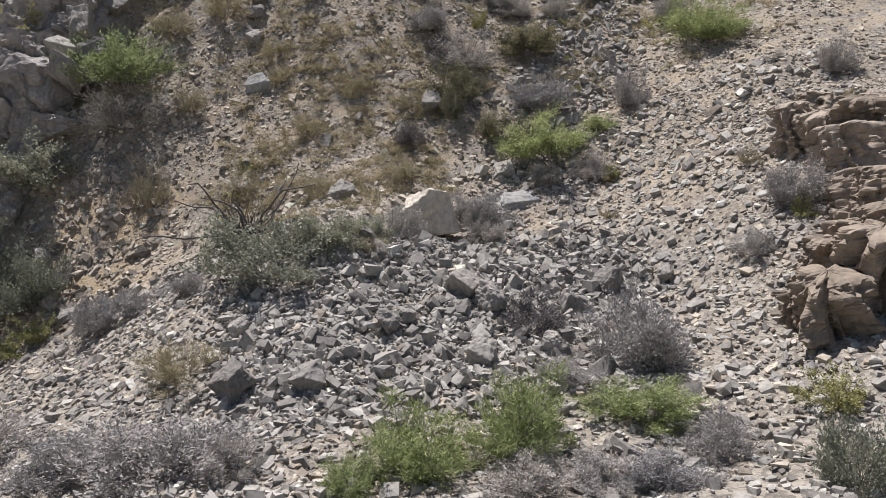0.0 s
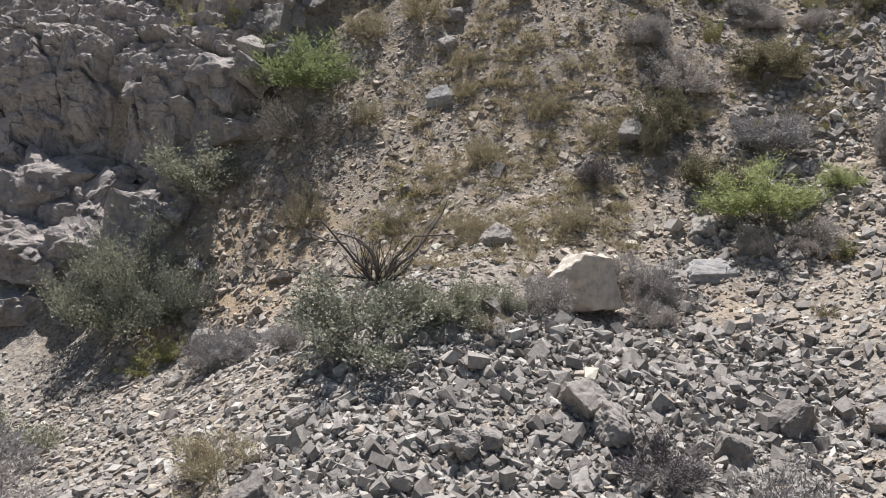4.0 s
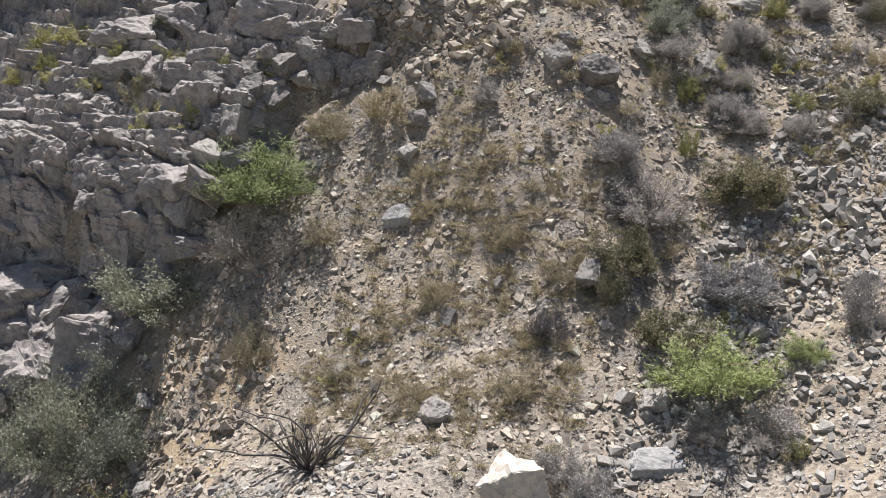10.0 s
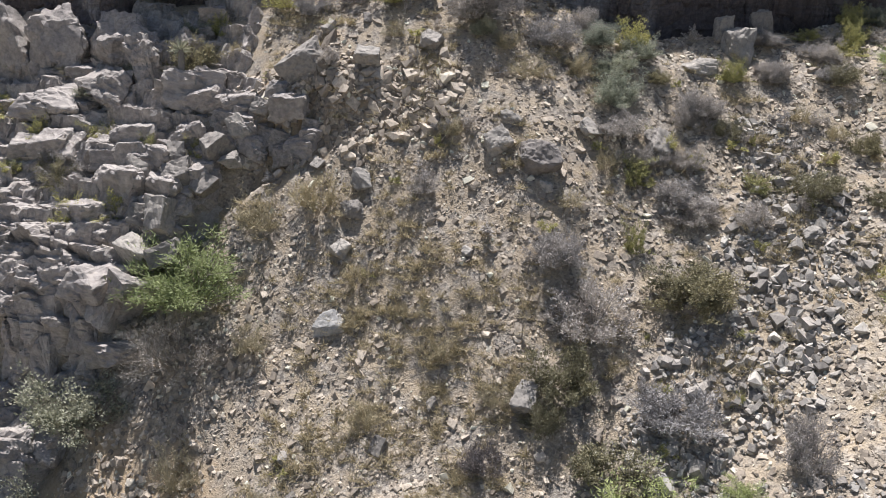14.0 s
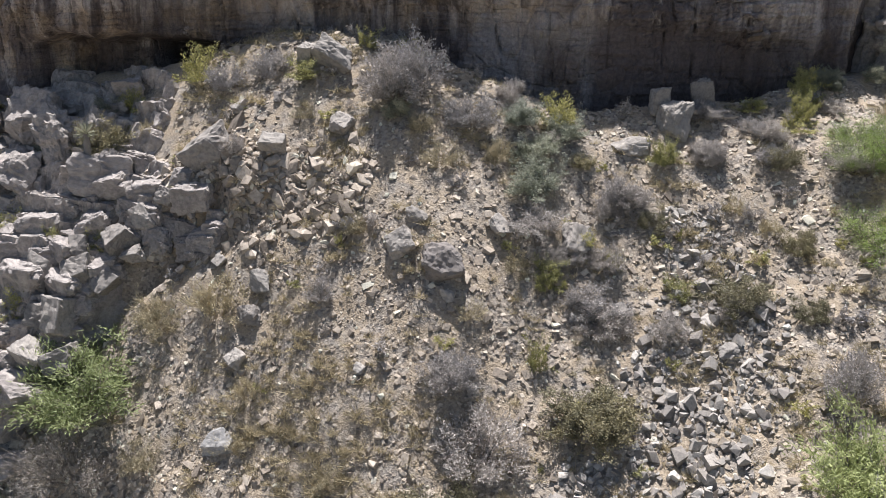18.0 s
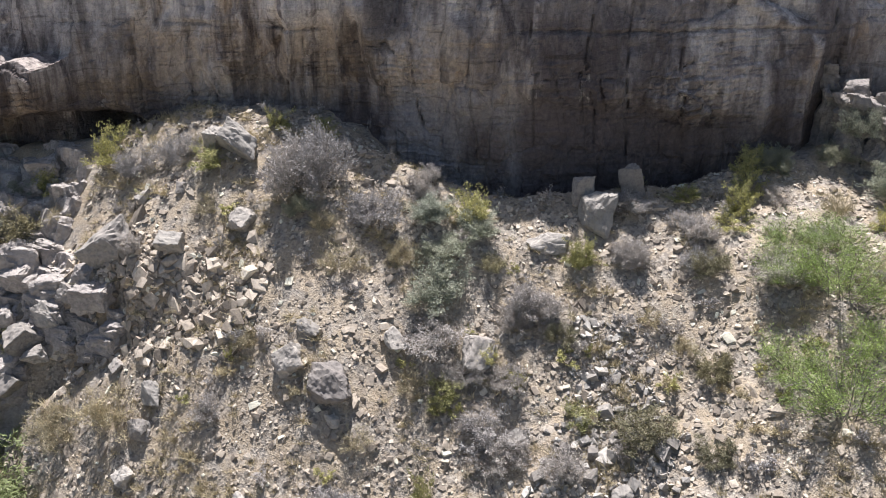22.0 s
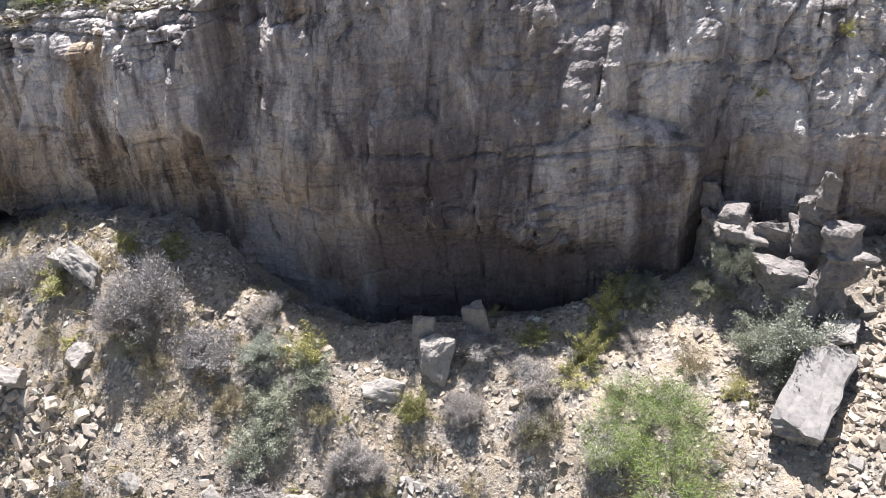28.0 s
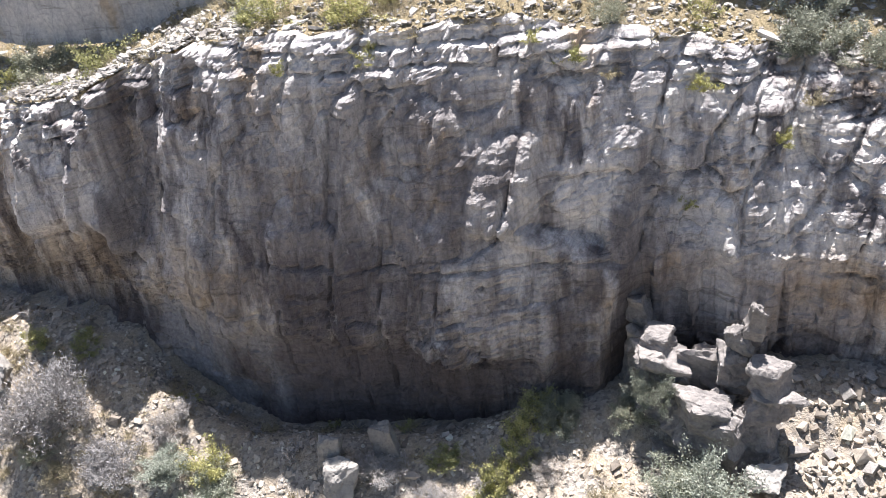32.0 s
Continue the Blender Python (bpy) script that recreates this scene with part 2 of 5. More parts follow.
def earth_material():
    m, t, b = material("stony_earth", 0.95)
    soil = ramp(t, spots(t, 0.55), [(0.34, (0.43, 0.315, 0.185)), (0.5, (0.375, 0.288, 0.18)), (0.66, (0.30, 0.24, 0.165))])
    soil = mix(t, 0.55, soil, ramp(t, spots(t, 9.0), [(0.3, (0.21, 0.17, 0.12)), (0.7, (0.46, 0.39, 0.29))]))
    v = pebbles(t, 11.0)
    stone = ramp(t, v.outputs["Color"], [(0.2, (0.15, 0.135, 0.118)), (0.5, (0.265, 0.235, 0.197)), (0.85, (0.37, 0.333, 0.278))])
    v2 = pebbles(t, 26.0)
    fine = ramp(t, v2.outputs["Color"], [(0.2, (0.18, 0.148, 0.11)), (0.8, (0.43, 0.375, 0.295))])
    soil = mix(t, 0.5, soil, fine)
    where = ramp(t, spots(t, 1.3, detail=6), [(0.42, (0, 0, 0)), (0.58, (1, 1, 1))])
    c = t.nodes.new("ShaderNodeTexCoord")
    sep = t.nodes.new("ShaderNodeSeparateXYZ")
    t.links.new(c.outputs["Object"], sep.inputs[0])
    low = node(t, "ShaderNodeMapRange", From_Min=35.0, From_Max=28.0, To_Min=0.0, To_Max=0.85)  # the wash is all gravel
    t.links.new(sep.outputs["Y"], low.inputs["Value"])
    soil = mix(t, low.outputs[0], soil, stone)
    col = mix(t, where, soil, stone)
    bare = ramp(t, spots(t, 0.7, detail=6), [(0.40, (0, 0, 0)), (0.54, (1, 1, 1))])  # bare ochre soil by the ledge's foot and on the bank
    for x0, x1, y0, y1, k in ((-15.0, -8.5, 28.5, 33.5, 0.75), (6.0, 12.0, 25.0, 33.5, 0.25), (2.0, 4.2, 27.8, 29.6, 0.35), (-12.5, -6.5, 41.0, 42.7, 0.8)):
        col = mix(t, times(t, bare, lane(t, "X", x0, x1, 0.8), lane(t, "Y", y0, y1, 0.8), k), col, (0.40, 0.30, 0.185))
    t.links.new(col, b.inputs["Base Color"])
    h = mix(t, 0.5, v.outputs["Distance"], v2.outputs["Distance"])
    bump(t, b, h, 0.7, 0.05)
    return m


def stone_material(name, dark, middle, light, per_island=True, grain=7.0):
    m, t, b = material(name, 0.9)
    if per_island:
        tone = t.nodes.new("ShaderNodeNewGeometry").outputs["Random Per Island"]
    else:
        tone = t.nodes.new("ShaderNodeObjectInfo").outputs["Random"]
    base = ramp(t, tone, [(0.0, dark), (0.5, middle), (0.93, light), (1.0, tuple(min(0.62, 1.35 * v) for v in light))])
    blot = ramp(t, spots(t, grain, detail=8, rough=0.7), [(0.3, (0.55, 0.54, 0.53)), (0.5, (0.95, 0.94, 0.92)), (0.72, (1.25, 1.2, 1.12))])
    t.links.new(mix(t, 1.0, base, blot, "MULTIPLY"), b.inputs["Base Color"])
    bump(t, b, spots(t, grain * 2.5, detail=6), 0.5, 0.03)
    return m


def ledge_material(name, k):
    m, t, b = material(name, 0.92)
    base = ramp(t, spots(t, 0.8, (1, 1, 1.6), 8), [(0.3, (0.25 * k, 0.232 * k, 0.22 * k)), (0.5, (0.35 * k, 0.322 * k, 0.30 * k)), (0.7, (0.44 * k, 0.40 * k, 0.36 * k))])
    blot = ramp(t, spots(t, 6.0, detail=8, rough=0.7), [(0.3, (0.6, 0.6, 0.6)), (0.55, (1.0, 0.99, 0.97)), (0.75, (1.3, 1.27, 1.2))])
    t.links.new(mix(t, 1.0, base, blot, "MULTIPLY"), b.inputs["Base Color"])
    bump(t, b, mix(t, 0.5, spots(t, 9.0, (1, 1, 1.5), 9, 0.7), spots(t, 3.0, (1, 1, 2.5), 8, 0.65)), 1.0, 0.14)
    return m


def straw_material():
    m, t, b = material("dry_grassy_earth", 0.95)
    base = ramp(t, spots(t, 1.4, detail=7), [(0.35, (0.22, 0.19, 0.145)), (0.5, (0.36, 0.295, 0.185)), (0.65, (0.44, 0.36, 0.22))])
    blot = ramp(t, spots(t, 12.0, detail=8, rough=0.75), [(0.3, (0.5, 0.5, 0.48)), (0.7, (1.25, 1.22, 1.15))])
    t.links.new(mix(t, 1.0, base, blot, "MULTIPLY"), b.inputs["Base Color"])
    bump(t, b, spots(t, 14.0, detail=8, rough=0.7), 1.0, 0.15)
    return m


def cliff_material():
    m, t, b = material("stained_shaded_limestone", 0.9)
    body = ramp(t, spots(t, 0.5, (1, 1, 1.2), 8, 0.65), [(0.3, (0.42, 0.402, 0.402)), (0.5, (0.545, 0.52, 0.508)), (0.7, (0.65, 0.615, 0.58))])
    # rust and tan stains
    rust = ramp(t, spots(t, 0.42, (1.5, 1.5, 0.45), 6), [(0.55, (0, 0, 0)), (0.66, (0.7, 0.7, 0.7))])
    body = mix(t, rust, body, (0.40, 0.29, 0.175))
    tan = ramp(t, spots(t, 0.8, (1.2, 1.2, 0.7), 7, 0.65), [(0.36, (0, 0, 0)), (0.56, (1, 1, 1))])
    body = mix(t, times(t, lane(t, "X", -14.0, 2.5, 1.0), lane(t, "Z", 25.0, 28.1, 0.5), tan, 0.9), body, (0.53, 0.455, 0.365))
    body = mix(t, times(t, lane(t, "X", 15.8, 18.6, 0.5), lane(t, "Z", 26.2, 28.2, 0.5), tan, 0.6), body, (0.44, 0.33, 0.20))
    body = mix(t, times(t, lane(t, "X", -40.0, -12.5, 1.0), lane(t, "Z", 23.0, 25.9, 0.5), tan, 0.7), body, (0.42, 0.32, 0.19))
    # black and grey streaks of running water
    streak = ramp(t, spots(t, 1.1, (1.5, 1.5, 0.12), 6, 0.6), [(0.40, (0.24, 0.225, 0.235)), (0.47, (0.62, 0.6, 0.6)), (0.53, (1, 1, 1)), (0.66, (1.25, 1.22, 1.16))])
    patch = ramp(t, spots(t, 0.26, (1, 1, 0.5), 5), [(0.42, (1, 1, 1)), (0.60, (0.45, 0.45, 0.45))])
    below = lane(t, "Z", 10.0, 33.2, 1.2)
    body = mix(t, times(t, patch, below), body, mix(t, 1.0, body, streak, "MULTIPLY"))
    # desert varnish, made darker to carry the shade of the lower face
    varnish_shade = ramp(t, spots(t, 0.36, (1.1, 1.1, 0.10), 7, 0.62), [(0.46, (0, 0, 0)), (0.53, (1, 1, 1))])
    body = mix(t, times(t, varnish_shade, lane(t, "Z", 10.0, 30.5, 1.5), lane(t, "X", 0.5, 13.0, 1.5), 0.72), body, (0.135, 0.115, 0.112))
    # shade along the cliff's foot, painted in as a dark noisy band
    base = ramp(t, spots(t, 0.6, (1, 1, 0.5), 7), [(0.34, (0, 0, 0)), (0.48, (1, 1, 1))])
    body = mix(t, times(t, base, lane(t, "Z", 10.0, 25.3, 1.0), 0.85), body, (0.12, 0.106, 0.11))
    # broad darkening of the shaded lower face, put into the colour
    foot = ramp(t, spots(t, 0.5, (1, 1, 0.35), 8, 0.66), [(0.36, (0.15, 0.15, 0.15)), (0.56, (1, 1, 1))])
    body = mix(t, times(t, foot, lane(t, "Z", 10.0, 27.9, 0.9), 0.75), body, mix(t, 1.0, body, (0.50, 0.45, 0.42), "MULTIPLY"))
    run = ramp(t, spots(t, 2.4, (1.6, 1.6, 0.10), 9, 0.72), [(0.36, (0.5, 0.48, 0.49)), (0.46, (1, 1, 1)), (0.7, (1.06, 1.05, 1.03))])
    body = mix(t, times(t, below, 0.4), body, mix(t, 1.0, body, run, "MULTIPLY"))
    wash = ramp(t, spots(t, 0.5, (1, 1, 0.7), 6), [(0.36, (0, 0, 0)), (0.52, (1, 1, 1))])
    body = mix(t, times(t, wash, lane(t, "X", -2.6, 2.2, 0.4), lane(t, "Z", 10.0, 26.0, 0.4), 0.6), body, (0.33, 0.32, 0.325))
    # near-black stain on the wall, which also paints in shade at the foot
    panel_shade = ramp(t, spots(t, 0.9, (1.3, 1.3, 0.25), 6), [(0.36, (0, 0, 0)), (0.5, (1, 1, 1))])
    body = mix(t, times(t, panel_shade, lane(t, "X", 2.3, 5.4, 0.35), lane(t, "Z", 10.0, 28.6, 0.5), 0.8), body, (0.115, 0.098, 0.098))
    # shade of the recess beside the pillar, painted as a dark strip
    body = mix(t, times(t, panel_shade, lane(t, "X", -3.6, -2.2, 0.3), lane(t, "Z", 27.6, 32.5, 0.6), 0.7), body, (0.12, 0.105, 0.105))
    # more painted shade, low on the wall
    body = mix(t, times(t, panel_shade, lane(t, "X", 0.8, 7.5, 0.5), lane(t, "Z", 10.0, 24.8, 0.7), 0.55), body, (0.115, 0.098, 0.098))
    # dark varnish streaks, painted stronger to dim the sunlit upper face
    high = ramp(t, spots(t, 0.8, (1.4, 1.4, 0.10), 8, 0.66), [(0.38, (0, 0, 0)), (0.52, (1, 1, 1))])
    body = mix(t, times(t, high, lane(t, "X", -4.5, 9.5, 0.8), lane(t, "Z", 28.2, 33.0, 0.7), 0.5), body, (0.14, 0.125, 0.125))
    chalk = ramp(t, spots(t, 1.1, (1.4, 1.4, 0.25), 7, 0.65), [(0.62, (0, 0, 0)), (0.70, (0.6, 0.6, 0.6))])
    body = mix(t, times(t, chalk, lane(t, "Z", 22.5, 30.0, 1.5)), body, (0.56, 0.52, 0.47))
    # bedding, cracks and grain
    seam = ramp(t, spots(t, 0.9, (0.6, 0.6, 6.0), 6), [(0.32, (0.45, 0.43, 0.41)), (0.42, (1, 1, 1))])
    body = mix(t, 0.65, body, seam, "MULTIPLY")
    crack = node(t, "ShaderNodeTexVoronoi", Scale=1.6)
    crack.feature = "DISTANCE_TO_EDGE"
    mp = node(t, "ShaderNodeMapping", Scale=(1.1, 1.1, 0.38))
    t.links.new(t.nodes.new("ShaderNodeTexCoord").outputs["Object"], mp.inputs[0])
    warp = mix(t, 0.12, mp.outputs[0], node_color(t, 2.2))
    t.links.new(warp, crack.inputs["Vector"])
    line_ = ramp(t, crack.outputs["Distance"], [(0.0, (0.45, 0.43, 0.42)), (0.035, (1, 1, 1))])
    body = mix(t, 0.3, body, line_, "MULTIPLY")
    grain = ramp(t, spots(t, 7.0, detail=8, rough=0.72), [(0.3, (0.66, 0.66, 0.66)), (0.7, (1.26, 1.23, 1.17))])
    t.links.new(mix(t, 1.0, body, grain, "MULTIPLY"), b.inputs["Base Color"])
    h = mix(t, 0.5, spots(t, 5.0, (1, 1, 2.6), 10, 0.7), spots(t, 2.0, (2, 2, 0.4), 6))
    h = mix(t, 0.3, h, spots(t, 2.6, (0.5, 0.5, 5.0), 8, 0.7))  # thin beds
    bump(t, b, mix(t, 0.12, h, line_), 1.0, 0.17)
    return m


def node_color(t, scale):
    n = node(t, "ShaderNodeTexNoise", Scale=scale, Detail=4.0)
    t.links.new(t.nodes.new("ShaderNodeTexCoord").outputs["Object"], n.inputs["Vector"])
    return n.outputs["Color"]


def plant_material(name, dark, light, through=0.25):
    m, t, b = material(name, 0.8)
    tone = t.nodes.new("ShaderNodeNewGeometry").outputs["Random Per Island"]
    own = t.nodes.new("ShaderNodeObjectInfo").outputs["Random"]
    col = ramp(t, tone, [(0.0, dark), (1.0, light)])
    col = mix(t, 1.0, col, ramp(t, own, [(0.0, (0.78, 0.8, 0.82)), (1.0, (1.15, 1.12, 1.05))]), "MULTIPLY")
    t.links.new(col, b.inputs["Base Color"])
    tr = t.nodes.new("ShaderNodeBsdfTranslucent")
    t.links.new(col, tr.inputs[0])
    ms = t.nodes.new("ShaderNodeMixShader")
    ms.inputs[0].default_value = through
    t.links.new(b.outputs[0], ms.inputs[1])
    t.links.new(tr.outputs[0], ms.inputs[2])
    t.links.new(ms.outputs[0], t.nodes["Material Output"].inputs[0])
    return m


EARTH = earth_material()
LEDGE = ledge_material("grey_ledge_rock", 1.15)
FRONT_ROCK = ledge_material("bedded_grey_rock", 1.05)
OUTCROP = ledge_material("layered_outcrop_rock", 0.8)
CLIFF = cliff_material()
STRAW = straw_material()
STONE = stone_material("broken_limestone", (0.17, 0.147, 0.122), (0.345, 0.30, 0.245), (0.52, 0.458, 0.38))
GREY_STONE = stone_material("grey_limestone_rubble", (0.19, 0.177, 0.163), (0.31, 0.294, 0.27), (0.47, 0.447, 0.41))
STONE_ONE = stone_material("broken_limestone_block", (0.20, 0.187, 0.172), (0.285, 0.267, 0.245), (0.39, 0.365, 0.33), per_island=False)
PALE = stone_material("pale_limestone", (0.25, 0.236, 0.217), (0.28, 0.265, 0.243), (0.32, 0.303, 0.277), per_island=False, grain=4.0)
BLUE = stone_material("pale_grey_slab", (0.31, 0.305, 0.295), (0.345, 0.34, 0.33), (0.38, 0.375, 0.36), per_island=False)
TAN_ROCK = stone_material("tan_outcrop_rock", (0.23, 0.19, 0.15), (0.295, 0.245, 0.195), (0.36, 0.305, 0.25), per_island=False, grain=4.0)
CREAM = stone_material("cream_limestone", (0.57, 0.52, 0.445), (0.59, 0.535, 0.46), (0.61, 0.55, 0.475), per_island=False, grain=4.0)
BLOCK = stone_material("grey_block_rock", (0.2, 0.193, 0.183), (0.215, 0.207, 0.196), (0.23, 0.221, 0.21), per_island=False, grain=4.0)
DARK_ROCK = stone_material("dark_weathered_limestone", (0.15, 0.14, 0.135), (0.19, 0.175, 0.165), (0.23, 0.215, 0.2), per_island=False, grain=4.0)
BARK = plant_material("grey_bark", (0.15, 0.135, 0.12), (0.3, 0.275, 0.245), 0.0)
DEAD = plant_material("dead_wood", (0.06, 0.053, 0.05), (0.17, 0.15, 0.135), 0.0)

# ---- ground ----


def spread(a, b, step, far, grow=1.22):
    """Even steps from a to b, and ever wider ones out to far on both sides."""
    mid = np.arange(a, b + step / 2, step)
    out, d = [], step
    while not out or out[-1] < far:
        d *= grow
        out.append((out[-1] if out else 0) + d)
    out = np.array(out)
    return np.concatenate([a - out[::-1], mid, mid[-1] + out])


gx, gy = np.meshgrid(spread(-30, 22, 0.16, 1800), spread(11, 55, 0.16, 1800))
ground = sheet("ground", np.stack([gx, gy, earth(gx, gy)], -1), EARTH)
tagged(ground, "steep stony slope of tan earth and grey gravel", "ground", kind="structure")


# ---- cliff ----
def cliff_lean(x):
    return np.interp(x, [-40, -10, 0, 4, 8, 11, 16], [0.29, 0.28, 0.30, 0.33, 0.40, 0.48, 0.52])


def cliff_top(x):
    return np.interp(x, [-40, -20, -12, -10, -4.4, -3.3, -2.2, 2.4, 7.6, 9.5, 11.8, 15.0, 16.9, 30], [31.2, 31.5, 31.8, 32.0, 32.4, 33.0, 33.6, 34.2, 34.3, 33.9, 33.4, 32.8, 32.4, 32.0]) + 0.2 * fbm(x * 0.7, x * 0, 3, 50)


def hump(v, a, b, soft_):
    """1 between a and b, with soft ends."""
    return 0.5 * (np.tanh((v - a) / soft_) - np.tanh((v - b) / soft_))


def cliff_back(x, z):
    """How far the face leans back from its foot line at that height."""
    over = np.maximum(z - cliff_top(x) + 1.4, 0)
    upright = np.interp(x, [11.0, 12.8], [26.2, 28.0])
    return np.where(z > upright, cliff_lean(x) * (z - 26.2), cliff_lean(x) * (upright - 26.2) - 0.06 * (z - upright)) + 0.25 * over


def pillows(u, v, w, h, seed, groove=0.3, warp=0.35, jitter=0.85):
    """Rounded blocks of rock, w by h metres: how far the surface stands out, and 0 in the joints to 1 on the faces."""
    a = u / w + warp * fbm(u / w * 1.3, v / h * 1.3, 3, seed + 9)
    b = v / h + warp * fbm(u / w * 1.3 + 7, v / h * 1.3, 3, seed + 8)
    f1, f2, ra, rb = cells(a, b, seed, jitter)
    edge = np.clip((f2 - f1) / groove, 0, 1)
    tilt = (rb - 0.5) * (b - np.floor(b) - 0.5) + (ra - 0.5) * (a - np.floor(a) - 0.5)
    return 0.55 * np.sqrt(1 - (1 - edge) ** 2) + 0.7 * (ra - 0.5) + 0.7 * tilt, edge


def slabs(u, v, w, h, seed, crack, warp=0.25, jitter=0.8):
    """Flat-faced blocks of rock, w by h metres: how far each face stands out, and 0 in the joints to 1 on the faces."""
    a = u / w + warp * fbm(u / w * 1.3, v / h * 1.3, 2, seed + 9)
    b = v / h + warp * fbm(u / w * 1.3 + 7, v / h * 1.3, 2, seed + 8)
    f1, f2, ra, rb = cells(a, b, seed, jitter)
    tilt = (lattice(np.floor(ra * 9999), ra * 0, 3) - 0.5) * (a - np.floor(a) - 0.5) + (rb - 0.5) * (b - np.floor(b) - 0.5)
    return ra - 0.5 + 0.9 * tilt, np.clip((f2 - f1) / crack, 0, 1)


def courses(x, z, w, h, seed, crack, wave=0.35):
    """Blocks in uneven courses, w by h metres, with joints some centimetres wide."""
    b = z / h + wave * vnoise(x / (3 * w), z / (3 * h), seed + 5) + 0.05 * vnoise(x / w * 4, z / h * 2, seed + 6)
    row = np.floor(b)
    c = x / (w * (0.6 + 0.9 * lattice(row, row * 0, seed))) + 17 * lattice(row, row * 0 + 1, seed) + 0.10 * vnoise(x / w * 2, z / h * 2, seed + 7)
    col = np.floor(c)
    fb, fc = b - row, c - col
    near = np.minimum(np.minimum(fc, 1 - fc) * w, np.minimum(fb, 1 - fb) * h)
    ra, rb = lattice(row, col, seed + 1), lattice(row, col, seed + 2)
    return ra - 0.5 + 0.5 * (rb - 0.5) * (fc - 0.5), np.clip(near / crack, 0, 1)


def cliff_sheet(x0, x1, lean, low, high, step, seed):
    """A grid over a cliff face: its columns, and for each place x, z and how far back the rock lies."""
    xs = np.arange(x0, x1, step)
    rows = int((np.max(high(xs)) - np.min(low(xs))) / step)
    v = np.linspace(0, 1, rows)[:, None]
    x = np.broadcast_to(xs, (rows, len(xs)))
    z = low(xs) + v * (high(xs) - low(xs))
    d = lean(x, z)
    crown = np.clip((z - (high(xs) - 1.5 - 0.7 * fbm(x / 2.5, z * 0, 2, seed + 11))) / 0.3, 0, 1)
    east = np.clip((x - 9.6 - 1.5 * vnoise(x / 3, z / 3, seed + 13)) / 1.6, 0, 1) * np.clip((z - 27.4) / 0.8, 0, 1)
    brow = np.clip((z - 30.2 - 0.9 * vnoise(x / 2.2, z / 3, seed + 14)) / 1.3, 0, 1)
    rough = np.maximum(np.maximum(0.8 * crown, 0.9 * east), 0.45 * brow)
    calm = 1 - 0.55 * hump(x, -3.2, 9.5, 0.6) * np.clip((25.6 + 0.5 * vnoise(x / 2, z / 2, seed + 15) - z) / 0.5, 0, 1)
    # buttresses, ribs and flutes
    wob = x + 0.28 * vnoise(x / 1.8, z / 4, seed + 2) + 0.07 * vnoise(x * 2, z, seed + 5)
    d = d - 0.7 * fbm(x / 4.5, z / 26, 3, seed) * calm
    rib = 1 - np.abs(vnoise(wob * 0.55, z / 9, seed + 1))
    rib2 = 1 - np.abs(vnoise(wob * 1.35 + 0.2 * z, z / 4.5, seed + 3))
    rib3 = 1 - np.abs(vnoise(wob * 3.1, z / 2.2, seed + 17))
    d = d - calm * ((0.46 - 0.2 * rough) * rib**3 + 0.20 * rib2**2 + 0.04 * rib3**2)
    split = np.abs(vnoise(wob * 0.8 + 9, z / 10, seed + 18))
    d = d + 0.26 * np.exp(-((split / 0.035) ** 2)) * np.clip(0.3 + 1.4 * vnoise(x / 2, z / 2.5, seed + 19), 0, 1)
    out, joint = courses(wob, z, 1.15, 3.6, seed + 20, 0.09, 0.8)
    d = d - 0.22 * (1 - rough) * calm * out + 0.07 * (1 - rough) * (1 - joint)
    # bulging masses with deep joints
    out, joint = pillows(wob, z, 1.7, 2.5, seed + 24, 0.22)
    d = d - (0.10 + 0.10 * brow + 0.12 * east) * out + (0.02 + 0.14 * rough) * (1 - joint) ** 2
    out, joint = pillows(x, z, 0.75, 0.7, seed + 28, 0.25)
    d = d - (0.05 * calm + 0.06 * rough) * out + 0.07 * rough * (1 - joint) ** 2
    # blocks of the crown, in beds
    out, joint = courses(x, z, 1.2, 0.52, seed + 30, 0.06, 0.25)
    d = d - 0.34 * crown * out + 0.16 * crown * (1 - joint) ** 0.7 - 0.06 * (1 - crown) * out
    out, joint = courses(x, z, 0.6, 0.24, seed + 40, 0.05, 0.2)
    d = d - (0.03 + 0.10 * crown) * out + (0.008 + 0.05 * crown) * (1 - joint)
    # thin beds under the seam
    out, joint = courses(x, z, 1.4, 0.19, seed + 50, 0.05)
    thin = np.maximum(hump(z, 24.6, 28.2, 0.3) * hump(x, -60, 12.0, 1.5), 0.35) * np.clip(0.45 + 1.6 * vnoise(x / 1.8, z / 1.1, seed + 52), 0, 1)
    d = d - 0.09 * thin * out + 0.05 * thin * (1 - joint)
    d = d - calm * (0.17 * fbm(x * 1.1, z * 0.8, 5, seed + 4) + 0.09 * fbm(x * 3.6, z * 3.0, 3, seed + 45)) - 0.03 * vnoise(x / 3, z * 4.5, seed + 47)
    # the seam
    main = np.exp(-(((z - 27.95 + 0.06 * (x - 8) * (x > 8) + 0.10 * vnoise(x / 3, 0 * x, seed + 6)) / 0.07) ** 2))
    d = d + 0.16 * main * np.clip(0.2 + 1.3 * vnoise(x / 2.2, 0 * x, seed + 8), 0, 1)
    return xs, x, z, d


CL_LOW = lambda x: land(x, cliff_line(x) - 0.2) - 1.2  # noqa: E731
xs, x, z, d = cliff_sheet(-36, 27, cliff_back, CL_LOW, cliff_top, 0.068, 60)
# a thick pillar and the recess beside it
pillar = hump(x + 0.2 * vnoise(z / 1.5, z * 0, 12), -7.7, -3.5, 0.22)
